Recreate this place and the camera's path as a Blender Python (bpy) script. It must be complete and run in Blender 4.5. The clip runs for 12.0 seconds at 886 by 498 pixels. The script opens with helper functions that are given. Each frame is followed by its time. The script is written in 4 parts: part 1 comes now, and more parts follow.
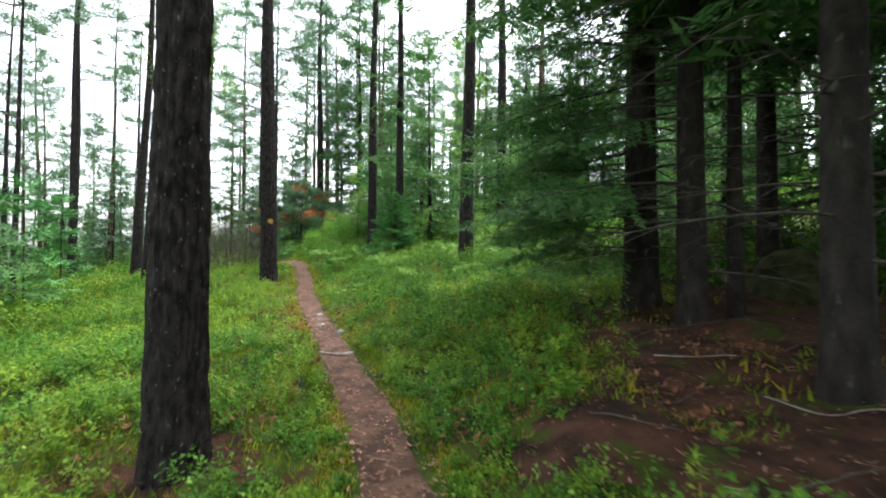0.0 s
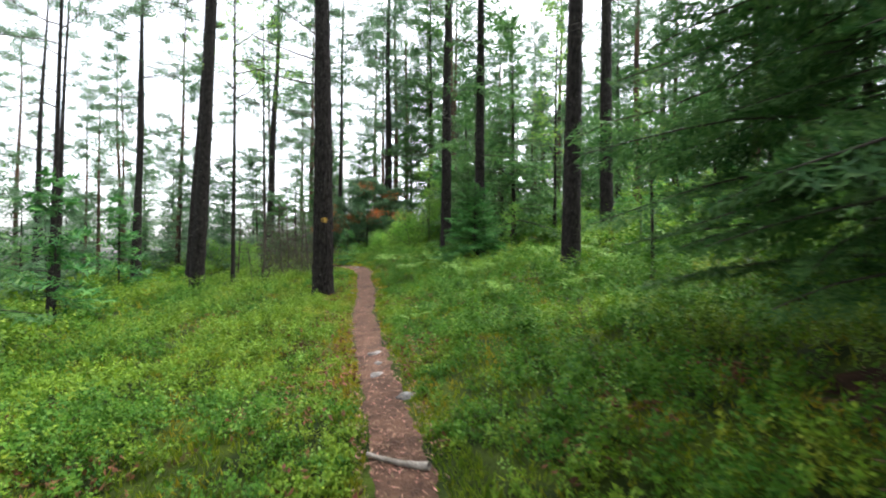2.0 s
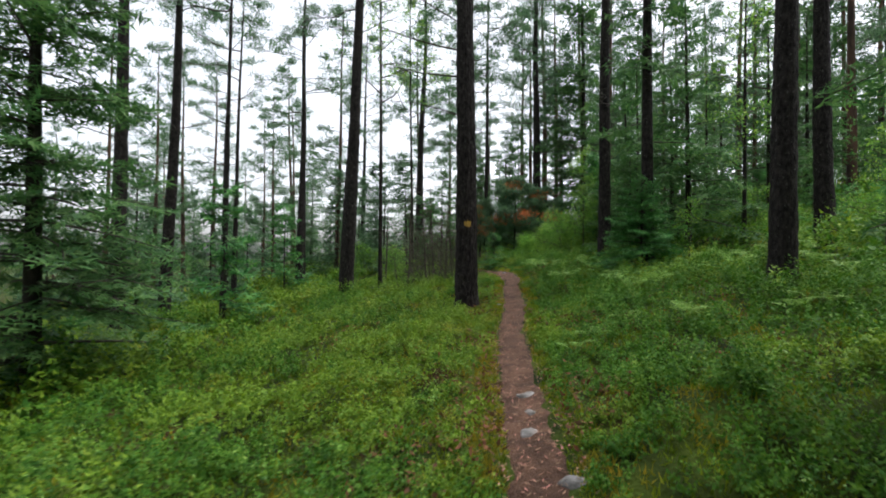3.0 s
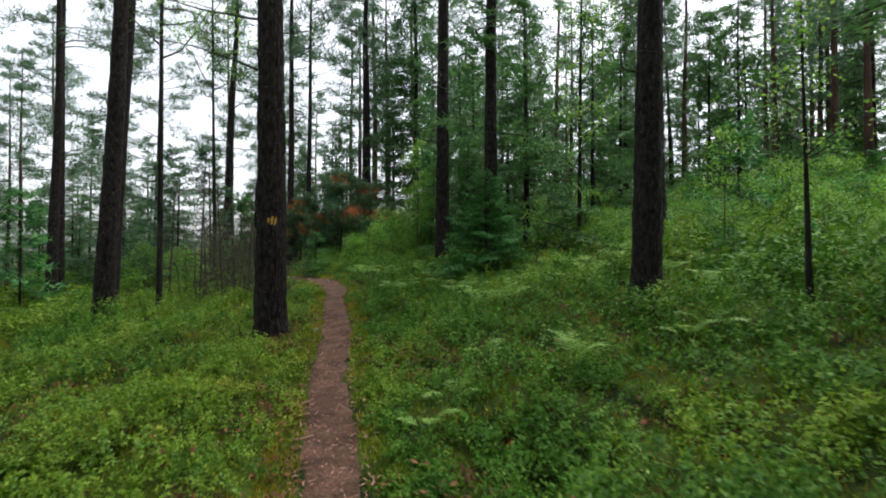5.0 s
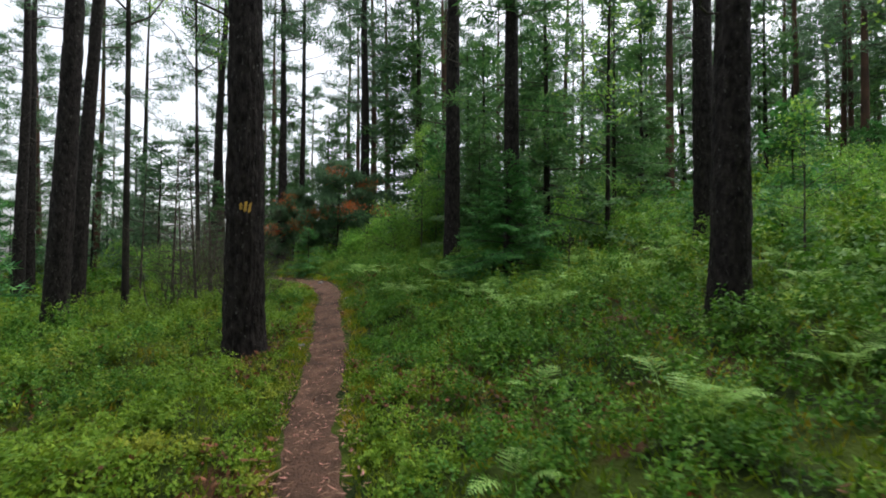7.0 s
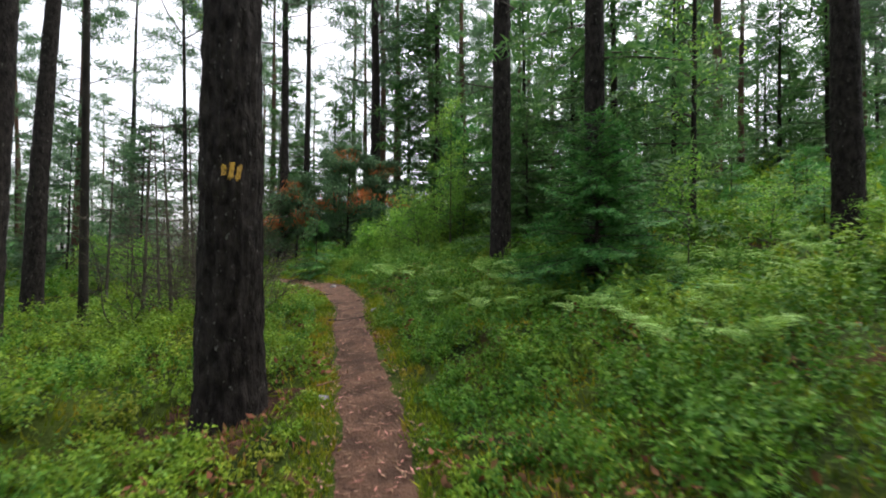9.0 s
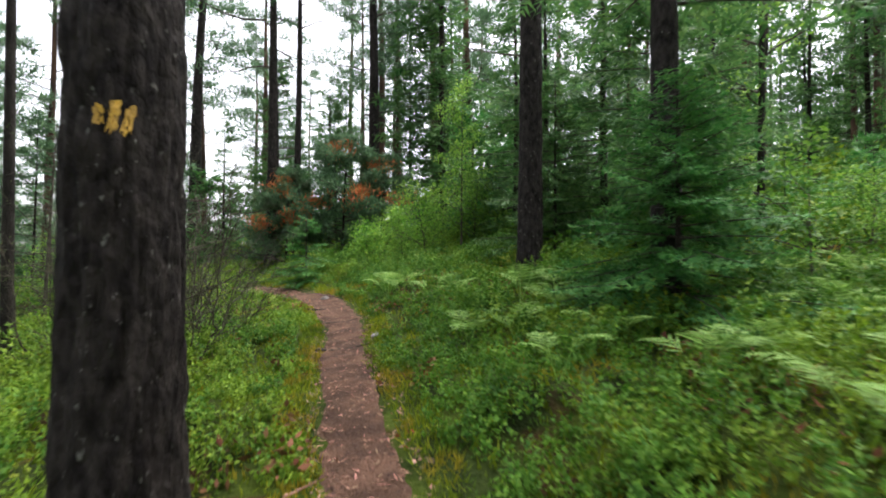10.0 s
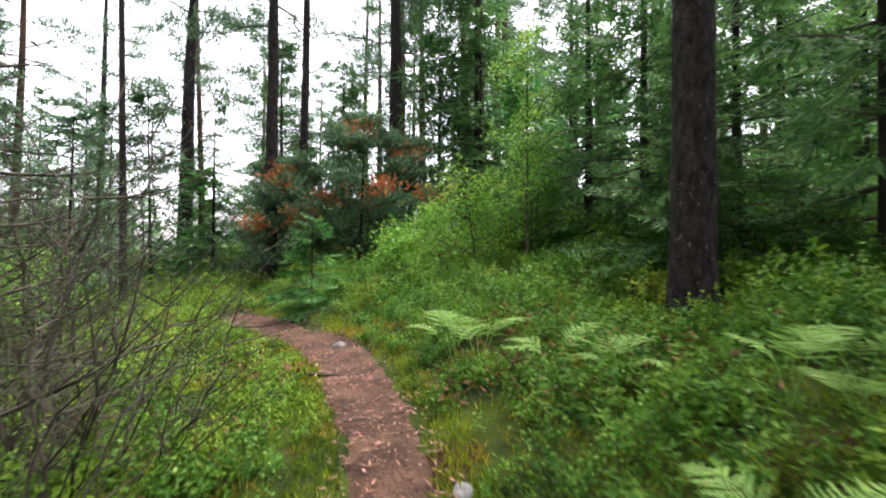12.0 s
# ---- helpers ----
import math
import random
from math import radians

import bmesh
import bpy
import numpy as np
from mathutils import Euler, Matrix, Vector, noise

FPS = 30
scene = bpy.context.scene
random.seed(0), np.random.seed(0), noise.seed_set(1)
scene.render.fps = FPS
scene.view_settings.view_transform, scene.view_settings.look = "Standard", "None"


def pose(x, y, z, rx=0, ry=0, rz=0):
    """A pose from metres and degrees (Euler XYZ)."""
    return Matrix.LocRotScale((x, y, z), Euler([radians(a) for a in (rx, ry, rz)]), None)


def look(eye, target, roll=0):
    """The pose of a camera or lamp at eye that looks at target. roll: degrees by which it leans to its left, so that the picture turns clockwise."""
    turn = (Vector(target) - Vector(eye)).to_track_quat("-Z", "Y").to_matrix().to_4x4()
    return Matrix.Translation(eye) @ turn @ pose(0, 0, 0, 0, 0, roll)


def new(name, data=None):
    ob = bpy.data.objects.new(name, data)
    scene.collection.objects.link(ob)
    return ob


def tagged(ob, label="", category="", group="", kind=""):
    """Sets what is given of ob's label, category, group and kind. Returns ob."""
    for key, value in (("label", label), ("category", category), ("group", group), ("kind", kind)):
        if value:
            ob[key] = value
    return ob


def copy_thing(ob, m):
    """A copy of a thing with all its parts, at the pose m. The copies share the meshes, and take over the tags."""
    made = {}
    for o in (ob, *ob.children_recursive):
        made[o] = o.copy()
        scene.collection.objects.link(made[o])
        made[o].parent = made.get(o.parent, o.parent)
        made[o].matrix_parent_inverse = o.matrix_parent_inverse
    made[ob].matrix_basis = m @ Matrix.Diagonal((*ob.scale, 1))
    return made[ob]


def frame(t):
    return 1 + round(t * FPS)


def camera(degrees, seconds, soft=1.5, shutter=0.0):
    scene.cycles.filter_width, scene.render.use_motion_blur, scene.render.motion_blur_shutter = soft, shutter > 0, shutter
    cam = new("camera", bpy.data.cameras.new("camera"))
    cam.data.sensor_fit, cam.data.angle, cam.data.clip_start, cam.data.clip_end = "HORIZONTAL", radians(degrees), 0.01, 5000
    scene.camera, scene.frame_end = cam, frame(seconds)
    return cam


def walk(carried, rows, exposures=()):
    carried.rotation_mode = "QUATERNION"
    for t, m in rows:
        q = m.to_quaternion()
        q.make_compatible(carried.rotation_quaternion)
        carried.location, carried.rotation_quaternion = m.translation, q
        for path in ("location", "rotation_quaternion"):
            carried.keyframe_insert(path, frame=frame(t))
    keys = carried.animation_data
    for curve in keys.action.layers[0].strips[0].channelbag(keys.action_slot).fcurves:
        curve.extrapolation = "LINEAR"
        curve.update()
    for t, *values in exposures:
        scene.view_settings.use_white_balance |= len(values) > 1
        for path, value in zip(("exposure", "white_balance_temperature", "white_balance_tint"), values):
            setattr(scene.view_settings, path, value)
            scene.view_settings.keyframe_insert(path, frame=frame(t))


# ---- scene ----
cam = camera(83.0, 12.0, soft=1.9, shutter=0.45)
METRES, EYE, TILT, LEAN, TURN = 14.63, 1.65, 0.0, 0.0, 0.0
ROWS = [
    (0.0, 0.0, 0.0, 0.0, 0.0, 1.17, 0.05),
    (0.5, -0.0125, 0.0494, 0.0035, 1.01, 1.18, 0.05),
    (1.0, -0.019, 0.0987, 0.0049, 3.38, 1.3, -0.0),
    (1.5, -0.0301, 0.1473, 0.005, 5.03, 1.28, -0.04),
    (2.0, -0.037, 0.1919, 0.0082, 7.87, 1.41, -0.08),
    (2.5, -0.0502, 0.2322, 0.012, 15.01, 1.53, -0.53),
    (3.0, -0.0611, 0.272, 0.018, 24.61, 1.4, -0.21),
    (3.5, -0.0604, 0.3121, 0.0186, 12.95, 1.44, -0.18),
    (5.5, -0.1049, 0.4469, 0.0334, 5.05, 1.34, 0.11),
    (6.0, -0.1032, 0.4707, 0.0361, 4.79, 1.37, 0.12),
    (6.5, -0.1118, 0.4946, 0.03, 4.56, 1.38, -0.02),
    (7.0, -0.124, 0.519, 0.0265, 5.05, 1.41, -0.0),
    (9.0, -0.1894, 0.6617, 0.028, 4.96, 1.12, -0.08),
    (9.5, -0.2041, 0.7141, 0.0282, 4.27, 1.13, 0.01),
    (10.0, -0.2155, 0.7638, 0.0333, 4.66, 1.17, -0.01),
    (10.5, -0.232, 0.8134, 0.037, 5.11, 1.3, -0.12),
    (11.0, -0.2463, 0.8582, 0.0402, 5.44, 1.26, -0.15),
    (11.5, -0.2637, 0.9044, 0.0429, 5.45, 1.24, -0.17),
    (12.0, -0.2772, 0.9485, 0.0469, 5.94, 1.31, -0.08),
]
EXPOSURES = [(0.0, 2.0, 6250, 8), (1.5, 1.95, 6300, 10), (2.5, 1.4, 6300, 10), (3.3, 0.78, 6300, 10), (5.5, 0.8, 6300, 10), (7.0, 0.8, 6300, 10), (9.5, 1.4, 6450, 13), (10.5, 1.8, 6450, 15), (12.0, 1.95, 6450, 18)]
walk(cam, [(t, pose(0, 0, EYE, TILT, LEAN, TURN) @ pose(METRES * x, METRES * y, METRES * z, 90 + pitch, roll, yaw)) for t, x, y, z, yaw, pitch, roll in ROWS],
     EXPOSURES)

# ---- light ----
world = bpy.data.worlds.new("overcast_sky")
scene.world = world
world.use_nodes = True
wn, wl = world.node_tree.nodes, world.node_tree.links
sky = wn.new("ShaderNodeTexSky")
sky.sky_type, sky.sun_disc = "NISHITA", False
sky.sun_elevation, sky.sun_rotation = radians(67), radians(45)
sky.air_density, sky.dust_density, sky.ozone_density = 1.0, 4.0, 1.0
grey = wn.new("ShaderNodeHueSaturation")
grey.inputs["Saturation"].default_value = 0.25
grey.inputs["Value"].default_value = 1.35
wl.new(sky.outputs["Color"], grey.inputs["Color"])
wl.new(grey.outputs["Color"], wn["Background"].inputs["Color"])
wn["Background"].inputs["Strength"].default_value = 0.15
sun_data = bpy.data.lights.new("sun", "SUN")
sun_data.energy, sun_data.angle, sun_data.color = 1.5, radians(35), (1.0, 0.97, 0.92)
sun = new("sun", sun_data)
sun.matrix_world = look((7, 7, 24), (0, 0, 0))

# ---- numeric helpers ----
rng = np.random.default_rng(7)


def vnoise(p, seed=0):
    """Smooth value noise, 0 to 1, of points (n, 3)."""
    p = np.asarray(p, float)
    i = np.floor(p).astype(np.int64)
    f = p - i
    f = f * f * (3 - 2 * f)
    out = np.zeros(len(p))
    for dx in (0, 1):
        for dy in (0, 1):
            for dz in (0, 1):
                h = (i[:, 0] + dx) * 374761393 + (i[:, 1] + dy) * 668265263 + (i[:, 2] + dz) * 2147483647 + seed * 1274126177
                h = (h ^ (h >> 13)) * 1274126177
                h = ((h ^ (h >> 16)) & 0xFFFF) / 65535.0
                out += h * (f[:, 0] if dx else 1 - f[:, 0]) * (f[:, 1] if dy else 1 - f[:, 1]) * (f[:, 2] if dz else 1 - f[:, 2])
    return out


def noise2(x, y, scale, seed=0):
    x = np.asarray(x, float).ravel()
    y = np.asarray(y, float).ravel()
    return vnoise(np.stack([x / scale, y / scale, np.zeros_like(x) + 0.5], 1), seed)


def unit(v):
    return v / np.maximum(np.linalg.norm(v, axis=-1, keepdims=True), 1e-9)


def build(name, chunks, smooth=False):
    """One mesh from chunks of (points, faces); every face of a chunk has the same number of corners."""
    me = bpy.data.meshes.new(name)
    vs, loops, starts, base, at = [], [], [], 0, 0
    for v, f in chunks:
        v, f = np.asarray(v, float), np.asarray(f, np.int64)
        if not len(f):
            continue
        vs.append(v)
        loops.append((f + base).ravel())
        starts.append(at + np.arange(len(f)) * f.shape[1])
        base += len(v)
        at += f.size
    v, lo, st = np.concatenate(vs), np.concatenate(loops), np.concatenate(starts)
    me.vertices.add(len(v))
    me.vertices.foreach_set("co", v.astype(np.float32).ravel())
    me.loops.add(len(lo))
    me.loops.foreach_set("vertex_index", lo.astype(np.int32))
    me.polygons.add(len(st))
    me.polygons.foreach_set("loop_start", st.astype(np.int32))
    me.update(calc_edges=True)
    if smooth:
        me.shade_smooth()
    return me


def crown_mesh(leafy, woody):
    """Foliage, with the boughs that carry it in a second material."""
    me = build("crown", leafy + woody)
    idx = np.concatenate([np.zeros(sum(len(f) for _, f in leafy)), np.ones(sum(len(f) for _, f in woody))])
    me.polygons.foreach_set("material_index", idx.astype(np.int32))
    return me


def part(name, me, material, parent, label=""):
    ob = new(name, me)
    if not me.materials:
        me.materials.append(material)
    ob.parent = parent
    return tagged(ob, label)


def tube(points, radii, sides=8):
    """A tube along points; its ends are closed to a point."""
    p = np.asarray(points, float)
    r = np.asarray(radii, float)
    t = unit(np.gradient(p, axis=0))
    ref = np.where(np.abs(t[:, 2:3]) > 0.9, np.array([[1.0, 0, 0]]), np.array([[0, 0, 1.0]]))
    a = unit(np.cross(t, ref))
    b = np.cross(t, a)
    an = np.linspace(0, 2 * math.pi, sides, endpoint=False)
    v = p[:, None] + r[:, None, None] * (np.cos(an)[None, :, None] * a[:, None] + np.sin(an)[None, :, None] * b[:, None])
    n = len(p)
    i, j = np.meshgrid(np.arange(n - 1), np.arange(sides), indexing="ij")
    k = (j + 1) % sides
    f = np.stack([i * sides + j, i * sides + k, (i + 1) * sides + k, (i + 1) * sides + j], -1).reshape(-1, 4)
    return v.reshape(-1, 3), f


def needles(base, way, side, length, width):
    """Pointed blades, one triangle each."""
    n = len(base)
    length, width = np.broadcast_to(length, n)[:, None], np.broadcast_to(width, n)[:, None]
    v = np.stack([base - side * width / 2, base + side * width / 2, base + way * length], 1)
    return v.reshape(-1, 3), np.arange(3 * n).reshape(-1, 3)


def leaves(base, way, side, length, width, fold=0.15):
    """Oval leaves of two folded halves."""
    n = len(base)
    length, width = np.broadcast_to(length, n)[:, None], np.broadcast_to(width, n)[:, None]
    up = np.cross(side, way)
    m = base + way * length * 0.48
    v = np.stack([base, m + side * width / 2 + up * width * fold, base + way * length, m - side * width / 2 + up * width * fold], 1).reshape(-1, 3)
    o = np.arange(n)[:, None] * 4
    return v, np.concatenate([o + np.array([[0, 1, 2]]), o + np.array([[0, 2, 3]])])


def any_way(n, r, up=0.0):
    w = r.normal(size=(n, 3))
    w[:, 2] += up
    return unit(w)


def across(w, r):
    return unit(np.cross(w, r.normal(size=w.shape)))


# ---- terrain ----
CO = (0.2537, 0.7262, 0.5368, -0.0525, 0.4286, 0.5589, 0.0472, 0.0464, -0.0716, -0.1053)
PATH = np.array([(0.5, -9.0), (0.3, -4.0), (0.05, 0.5), (-0.2, 2.6), (-0.57, 3.92), (-1.02, 5.24), (-1.78, 7.43), (-2.3, 8.86), (-2.97, 10.84),
                 (-3.42, 12.5), (-3.68, 13.4), (-4.22, 14.96), (-4.62, 16.4), (-5.17, 17.7), (-5.7, 18.5), (-6.7, 19.5), (-7.6, 20.3)])
T0 = np.linspace(0, len(PATH) - 1, 400)
PX = np.interp(T0, np.arange(len(PATH)), PATH[:, 0])
PY = np.interp(T0, np.arange(len(PATH)), PATH[:, 1])
for _ in range(6):
    PX[1:-1] = (PX[:-2] + PX[1:-1] * 2 + PX[2:]) / 4
    PY[1:-1] = (PY[:-2] + PY[1:-1] * 2 + PY[2:]) / 4


def lay(x, y):
    """The broad height of the land."""
    x = np.clip(np.asarray(x, float), -34, 20) / 11
    y = np.clip(np.asarray(y, float), -6, 46) / 11
    return sum(c * t for c, t in zip(CO, (1, x, y, x * x, x * y, y * y, x ** 3, x * x * y, x * y * y, y ** 3)))


def path_gap(x, y):
    """Distance from the middle of the path."""
    x, y = np.asarray(x, float).ravel(), np.asarray(y, float).ravel()
    out = np.full(len(x), 99.0)
    for a in range(0, len(x), 20000):
        s = slice(a, a + 20000)
        out[s] = np.sqrt(((x[s, None] - PX[None]) ** 2 + (y[s, None] - PY[None]) ** 2).min(1))
    return out


def path_half(x, y):
    """Half the width of the trodden strip, with its uneven edge."""
    return 0.215 + 0.1 * (noise2(x, y, 0.7, 3) - 0.5) + 0.07 * (noise2(x, y, 0.18, 4) - 0.5) + 0.05 * np.clip((np.asarray(y).ravel() - 15) / 3, 0, 1)


def land(x, y):
    """Height of the ground, with hummocks and the worn path."""
    sh = np.shape(x)
    x, y = np.asarray(x, float).ravel(), np.asarray(y, float).ravel()
    g = path_gap(x, y)
    off = np.clip((g - 0.2) / 0.75, 0, 1)
    z = lay(x, y) + off * (0.46 * (noise2(x, y, 1.0, 1) - 0.5) + 0.2 * (noise2(x, y, 0.4, 2) - 0.48)) - 0.05 * np.exp(-(g / 0.28) ** 2)
    return z.reshape(sh)


def ground_z(x, y):
    return float(land(np.array([x]), np.array([y]))[0])


def shade_floor(x, y):
    """The needle-covered floor under the dark spruces, 0 to 1."""
    d = np.hypot((np.asarray(x) - 3.7) / 3.2, (np.asarray(y) - 3.0) / 4.6)
    return np.clip((1.1 - d + 0.6 * (noise2(x, y, 0.7, 12) - 0.5)) * 3, 0, 1)


def trunk_foot(x, y):
    """Bare litter round the feet of the two thick pines beside the path, 0 to 1."""
    x, y = np.asarray(x, float), np.asarray(y, float)
    d = np.minimum(np.hypot(x + 1.74, y - 3.2), np.hypot(x + 4.5, y - 12.85))
    return np.clip((0.62 - d + 0.5 * (noise2(x, y, 0.3, 21) - 0.5)) * 4, 0, 1)


# ---- materials ----
def material(name, base, rough=0.6, vary=None, scale=8.0, bump=0.0, bump_scale=40.0, island=0.0, translucent=0.0, spec=0.4, stretch=(1, 1, 1), fleck=None):
    """base and vary: the two colours of the coarse variation; island: spread in value from piece to piece; fleck: a third colour in small spots."""
    m = bpy.data.materials.new(name)
    m.use_nodes = True
    n, l = m.node_tree.nodes, m.node_tree.links
    b = n["Principled BSDF"]
    b.inputs["Roughness"].default_value = rough
    b.inputs["Specular IOR Level"].default_value = spec
    co = n.new("ShaderNodeTexCoord")
    mp = n.new("ShaderNodeMapping")
    mp.inputs["Scale"].default_value = stretch
    l.new(co.outputs["Object"], mp.inputs["Vector"])
    t1 = n.new("ShaderNodeTexNoise")
    t1.inputs["Scale"].default_value, t1.inputs["Detail"].default_value = scale, 5
    l.new(mp.outputs["Vector"], t1.inputs["Vector"])
    ramp = n.new("ShaderNodeValToRGB")
    ramp.color_ramp.elements[0].position, ramp.color_ramp.elements[1].position = 0.36, 0.64
    ramp.color_ramp.elements[0].color = (*base, 1)
    ramp.color_ramp.elements[1].color = (*(vary or base), 1)
    l.new(t1.outputs["Fac"], ramp.inputs["Fac"])
    colour = ramp.outputs["Color"]
    if fleck:
        t2 = n.new("ShaderNodeTexNoise")
        t2.inputs["Scale"].default_value, t2.inputs["Detail"].default_value = fleck[1], 3
        l.new(mp.outputs["Vector"], t2.inputs["Vector"])
        r2 = n.new("ShaderNodeValToRGB")
        r2.color_ramp.elements[0].position, r2.color_ramp.elements[1].position = fleck[2], fleck[2] + 0.07
        l.new(t2.outputs["Fac"], r2.inputs["Fac"])
        mx = n.new("ShaderNodeMix")
        mx.data_type = "RGBA"
        l.new(r2.outputs["Color"], mx.inputs[0])
        l.new(colour, mx.inputs[6])
        mx.inputs[7].default_value = (*fleck[0], 1)
        colour = mx.outputs[2]
    if island:
        ge = n.new("ShaderNodeNewGeometry")
        hs = n.new("ShaderNodeHueSaturation")
        mr = n.new("ShaderNodeMapRange")
        mr.inputs["To Min"].default_value, mr.inputs["To Max"].default_value = 1 - island, 1 + island
        l.new(ge.outputs["Random Per Island"], mr.inputs["Value"])
        l.new(mr.outputs["Result"], hs.inputs["Value"])
        mh = n.new("ShaderNodeMapRange")
        mh.inputs["To Min"].default_value, mh.inputs["To Max"].default_value = 0.5 + island * 0.05, 0.5 - island * 0.07
        l.new(ge.outputs["Random Per Island"], mh.inputs["Value"])
        l.new(mh.outputs["Result"], hs.inputs["Hue"])
        l.new(colour, hs.inputs["Color"])
        colour = hs.outputs["Color"]
    l.new(colour, b.inputs["Base Color"])
    if bump:
        t3 = n.new("ShaderNodeTexNoise")
        t3.inputs["Scale"].default_value, t3.inputs["Detail"].default_value = bump_scale, 6
        l.new(mp.outputs["Vector"], t3.inputs["Vector"])
        bp = n.new("ShaderNodeBump")
        bp.inputs["Strength"].default_value, bp.inputs["Distance"].default_value = bump, 0.03
        l.new(t3.outputs["Fac"], bp.inputs["Height"])
        l.new(bp.outputs["Normal"], b.inputs["Normal"])
    if translucent:
        tr = n.new("ShaderNodeBsdfTranslucent")
        l.new(colour, tr.inputs["Color"])
        ms = n.new("ShaderNodeMixShader")
        ms.inputs["Fac"].default_value = translucent
        l.new(b.outputs["BSDF"], ms.inputs[1])
        l.new(tr.outputs["BSDF"], ms.inputs[2])
        l.new(ms.outputs["Shader"], n["Material Output"].inputs["Surface"])
    return m


PINE_BARK = material("pine_bark", (0.008, 0.0065, 0.006), 0.85, (0.03, 0.025, 0.022), 18, 1.0, 34, spec=0.12, stretch=(1, 1, 0.5), fleck=((0.12, 0.12, 0.105), 38, 0.655))
RED_BARK = material("upper_pine_bark", (0.03, 0.02, 0.015), 0.8, (0.10, 0.055, 0.035), 3, 0.8, 30, spec=0.15, stretch=(1, 1, 0.35))
SPRUCE_BARK = material("spruce_bark", (0.012, 0.010, 0.008), 0.85, (0.032, 0.027, 0.022), 7, 0.9, 45, spec=0.15, stretch=(1, 1, 0.5), fleck=((0.05, 0.06, 0.045), 11, 0.66))
TWIG = material("dead_twig", (0.03, 0.025, 0.02), 0.85, (0.075, 0.065, 0.052), 12, spec=0.2)
BARE = material("bare_shrub_bark", (0.028, 0.025, 0.019), 0.85, (0.08, 0.07, 0.05), 10, spec=0.2)
SPRUCE = material("spruce_needles", (0.046, 0.125, 0.034), 0.55, (0.082, 0.185, 0.05), 2.5, island=0.4, translucent=0.42, spec=0.2)
YOUNG = material("young_spruce_needles", (0.04, 0.16, 0.035), 0.55, (0.075, 0.24, 0.05), 2.5, island=0.4, translucent=0.3, spec=0.2)
PINE = material("pine_needles", (0.06, 0.135, 0.06), 0.55, (0.1, 0.185, 0.09), 1.2, island=0.4, translucent=0.45, spec=0.2)
RUST = material("dead_rust_needles", (0.36, 0.11, 0.03), 0.6, (0.45, 0.18, 0.05), 3, island=0.35, translucent=0.3, spec=0.2)
BIRCH = material("birch_leaves", (0.11, 0.28, 0.03), 0.5, (0.19, 0.37, 0.05), 1.5, island=0.4, translucent=0.45, spec=0.25)
BILBERRY = material("bilberry_leaves", (0.034, 0.108, 0.010), 0.6, (0.085, 0.2, 0.017), 5, island=0.3, translucent=0.33, spec=0.14, fleck=((0.12, 0.21, 0.018), 1.1, 0.6))
MOSSY = material("moss_and_grass", (0.065, 0.125, 0.008), 0.85, (0.17, 0.225, 0.012), 2.2, island=0.4, translucent=0.35, spec=0.15, fleck=((0.24, 0.21, 0.016), 2.1, 0.53))
FERN = material("fern_fronds", (0.19, 0.36, 0.085), 0.55, (0.27, 0.45, 0.11), 2, island=0.2, translucent=0.4, spec=0.25)
GROUND = material("mossy_forest_floor", (0.010, 0.017, 0.003), 0.95, (0.04, 0.06, 0.006), 2.2, 0.8, 35, spec=0.1, fleck=((0.035, 0.018, 0.007), 1.9, 0.6))
LITTER = material("needle_litter", (0.02, 0.011, 0.007), 0.95, (0.06, 0.029, 0.017), 5, 0.9, 60, spec=0.1, fleck=((0.03, 0.042, 0.006), 2.3, 0.58))
SOIL = material("trodden_red_soil", (0.042, 0.021, 0.012), 0.85, (0.105, 0.056, 0.035), 4, 1.0, 55, spec=0.2, fleck=((0.04, 0.02, 0.014), 22, 0.6))
CHIP = material("wood_chips", (0.15, 0.075, 0.045), 0.75, (0.3, 0.18, 0.12), 9, island=0.5, spec=0.2)
DEADWOOD = material("grey_deadwood", (0.12, 0.10, 0.08), 0.8, (0.27, 0.24, 0.2), 12, 0.6, 60)
STONE = material("grey_stone", (0.10, 0.095, 0.09), 0.7, (0.24, 0.225, 0.215), 7, 0.6, 40)
MOSSROCK = material("moss_on_rock", (0.02, 0.022, 0.01), 0.9, (0.05, 0.055, 0.02), 6, 0.8, 40, spec=0.1)
YELLOW = material("yellow_trail_paint", (0.55, 0.32, 0.03), 0.7, (0.28, 0.16, 0.02), 34, 0.4, 60)
SPRIG = material("pale_bilberry_shoots", (0.10, 0.24, 0.035), 0.5, (0.17, 0.32, 0.06), 2, island=0.4, translucent=0.4, spec=0.25)
REDLEAF = material("reddened_leaves", (0.1, 0.03, 0.012), 0.6, (0.24, 0.075, 0.02), 6, island=0.4, translucent=0.3, spec=0.2)
LIME = material("yellow_green_leaves", (0.08, 0.165, 0.010), 0.55, (0.155, 0.265, 0.02), 4, island=0.27, translucent=0.35, spec=0.16, fleck=((0.19, 0.235, 0.02), 1.6, 0.6))
BROWN = material("dry_brown_leaves", (0.075, 0.035, 0.015), 0.7, (0.17, 0.085, 0.035), 6, island=0.4, translucent=0.2, spec=0.15)
DULL = material("dull_green_needles", (0.045, 0.085, 0.025), 0.6, (0.1, 0.13, 0.045), 3, island=0.4, translucent=0.3, spec=0.2, fleck=((0.13, 0.085, 0.04), 1.4, 0.62))

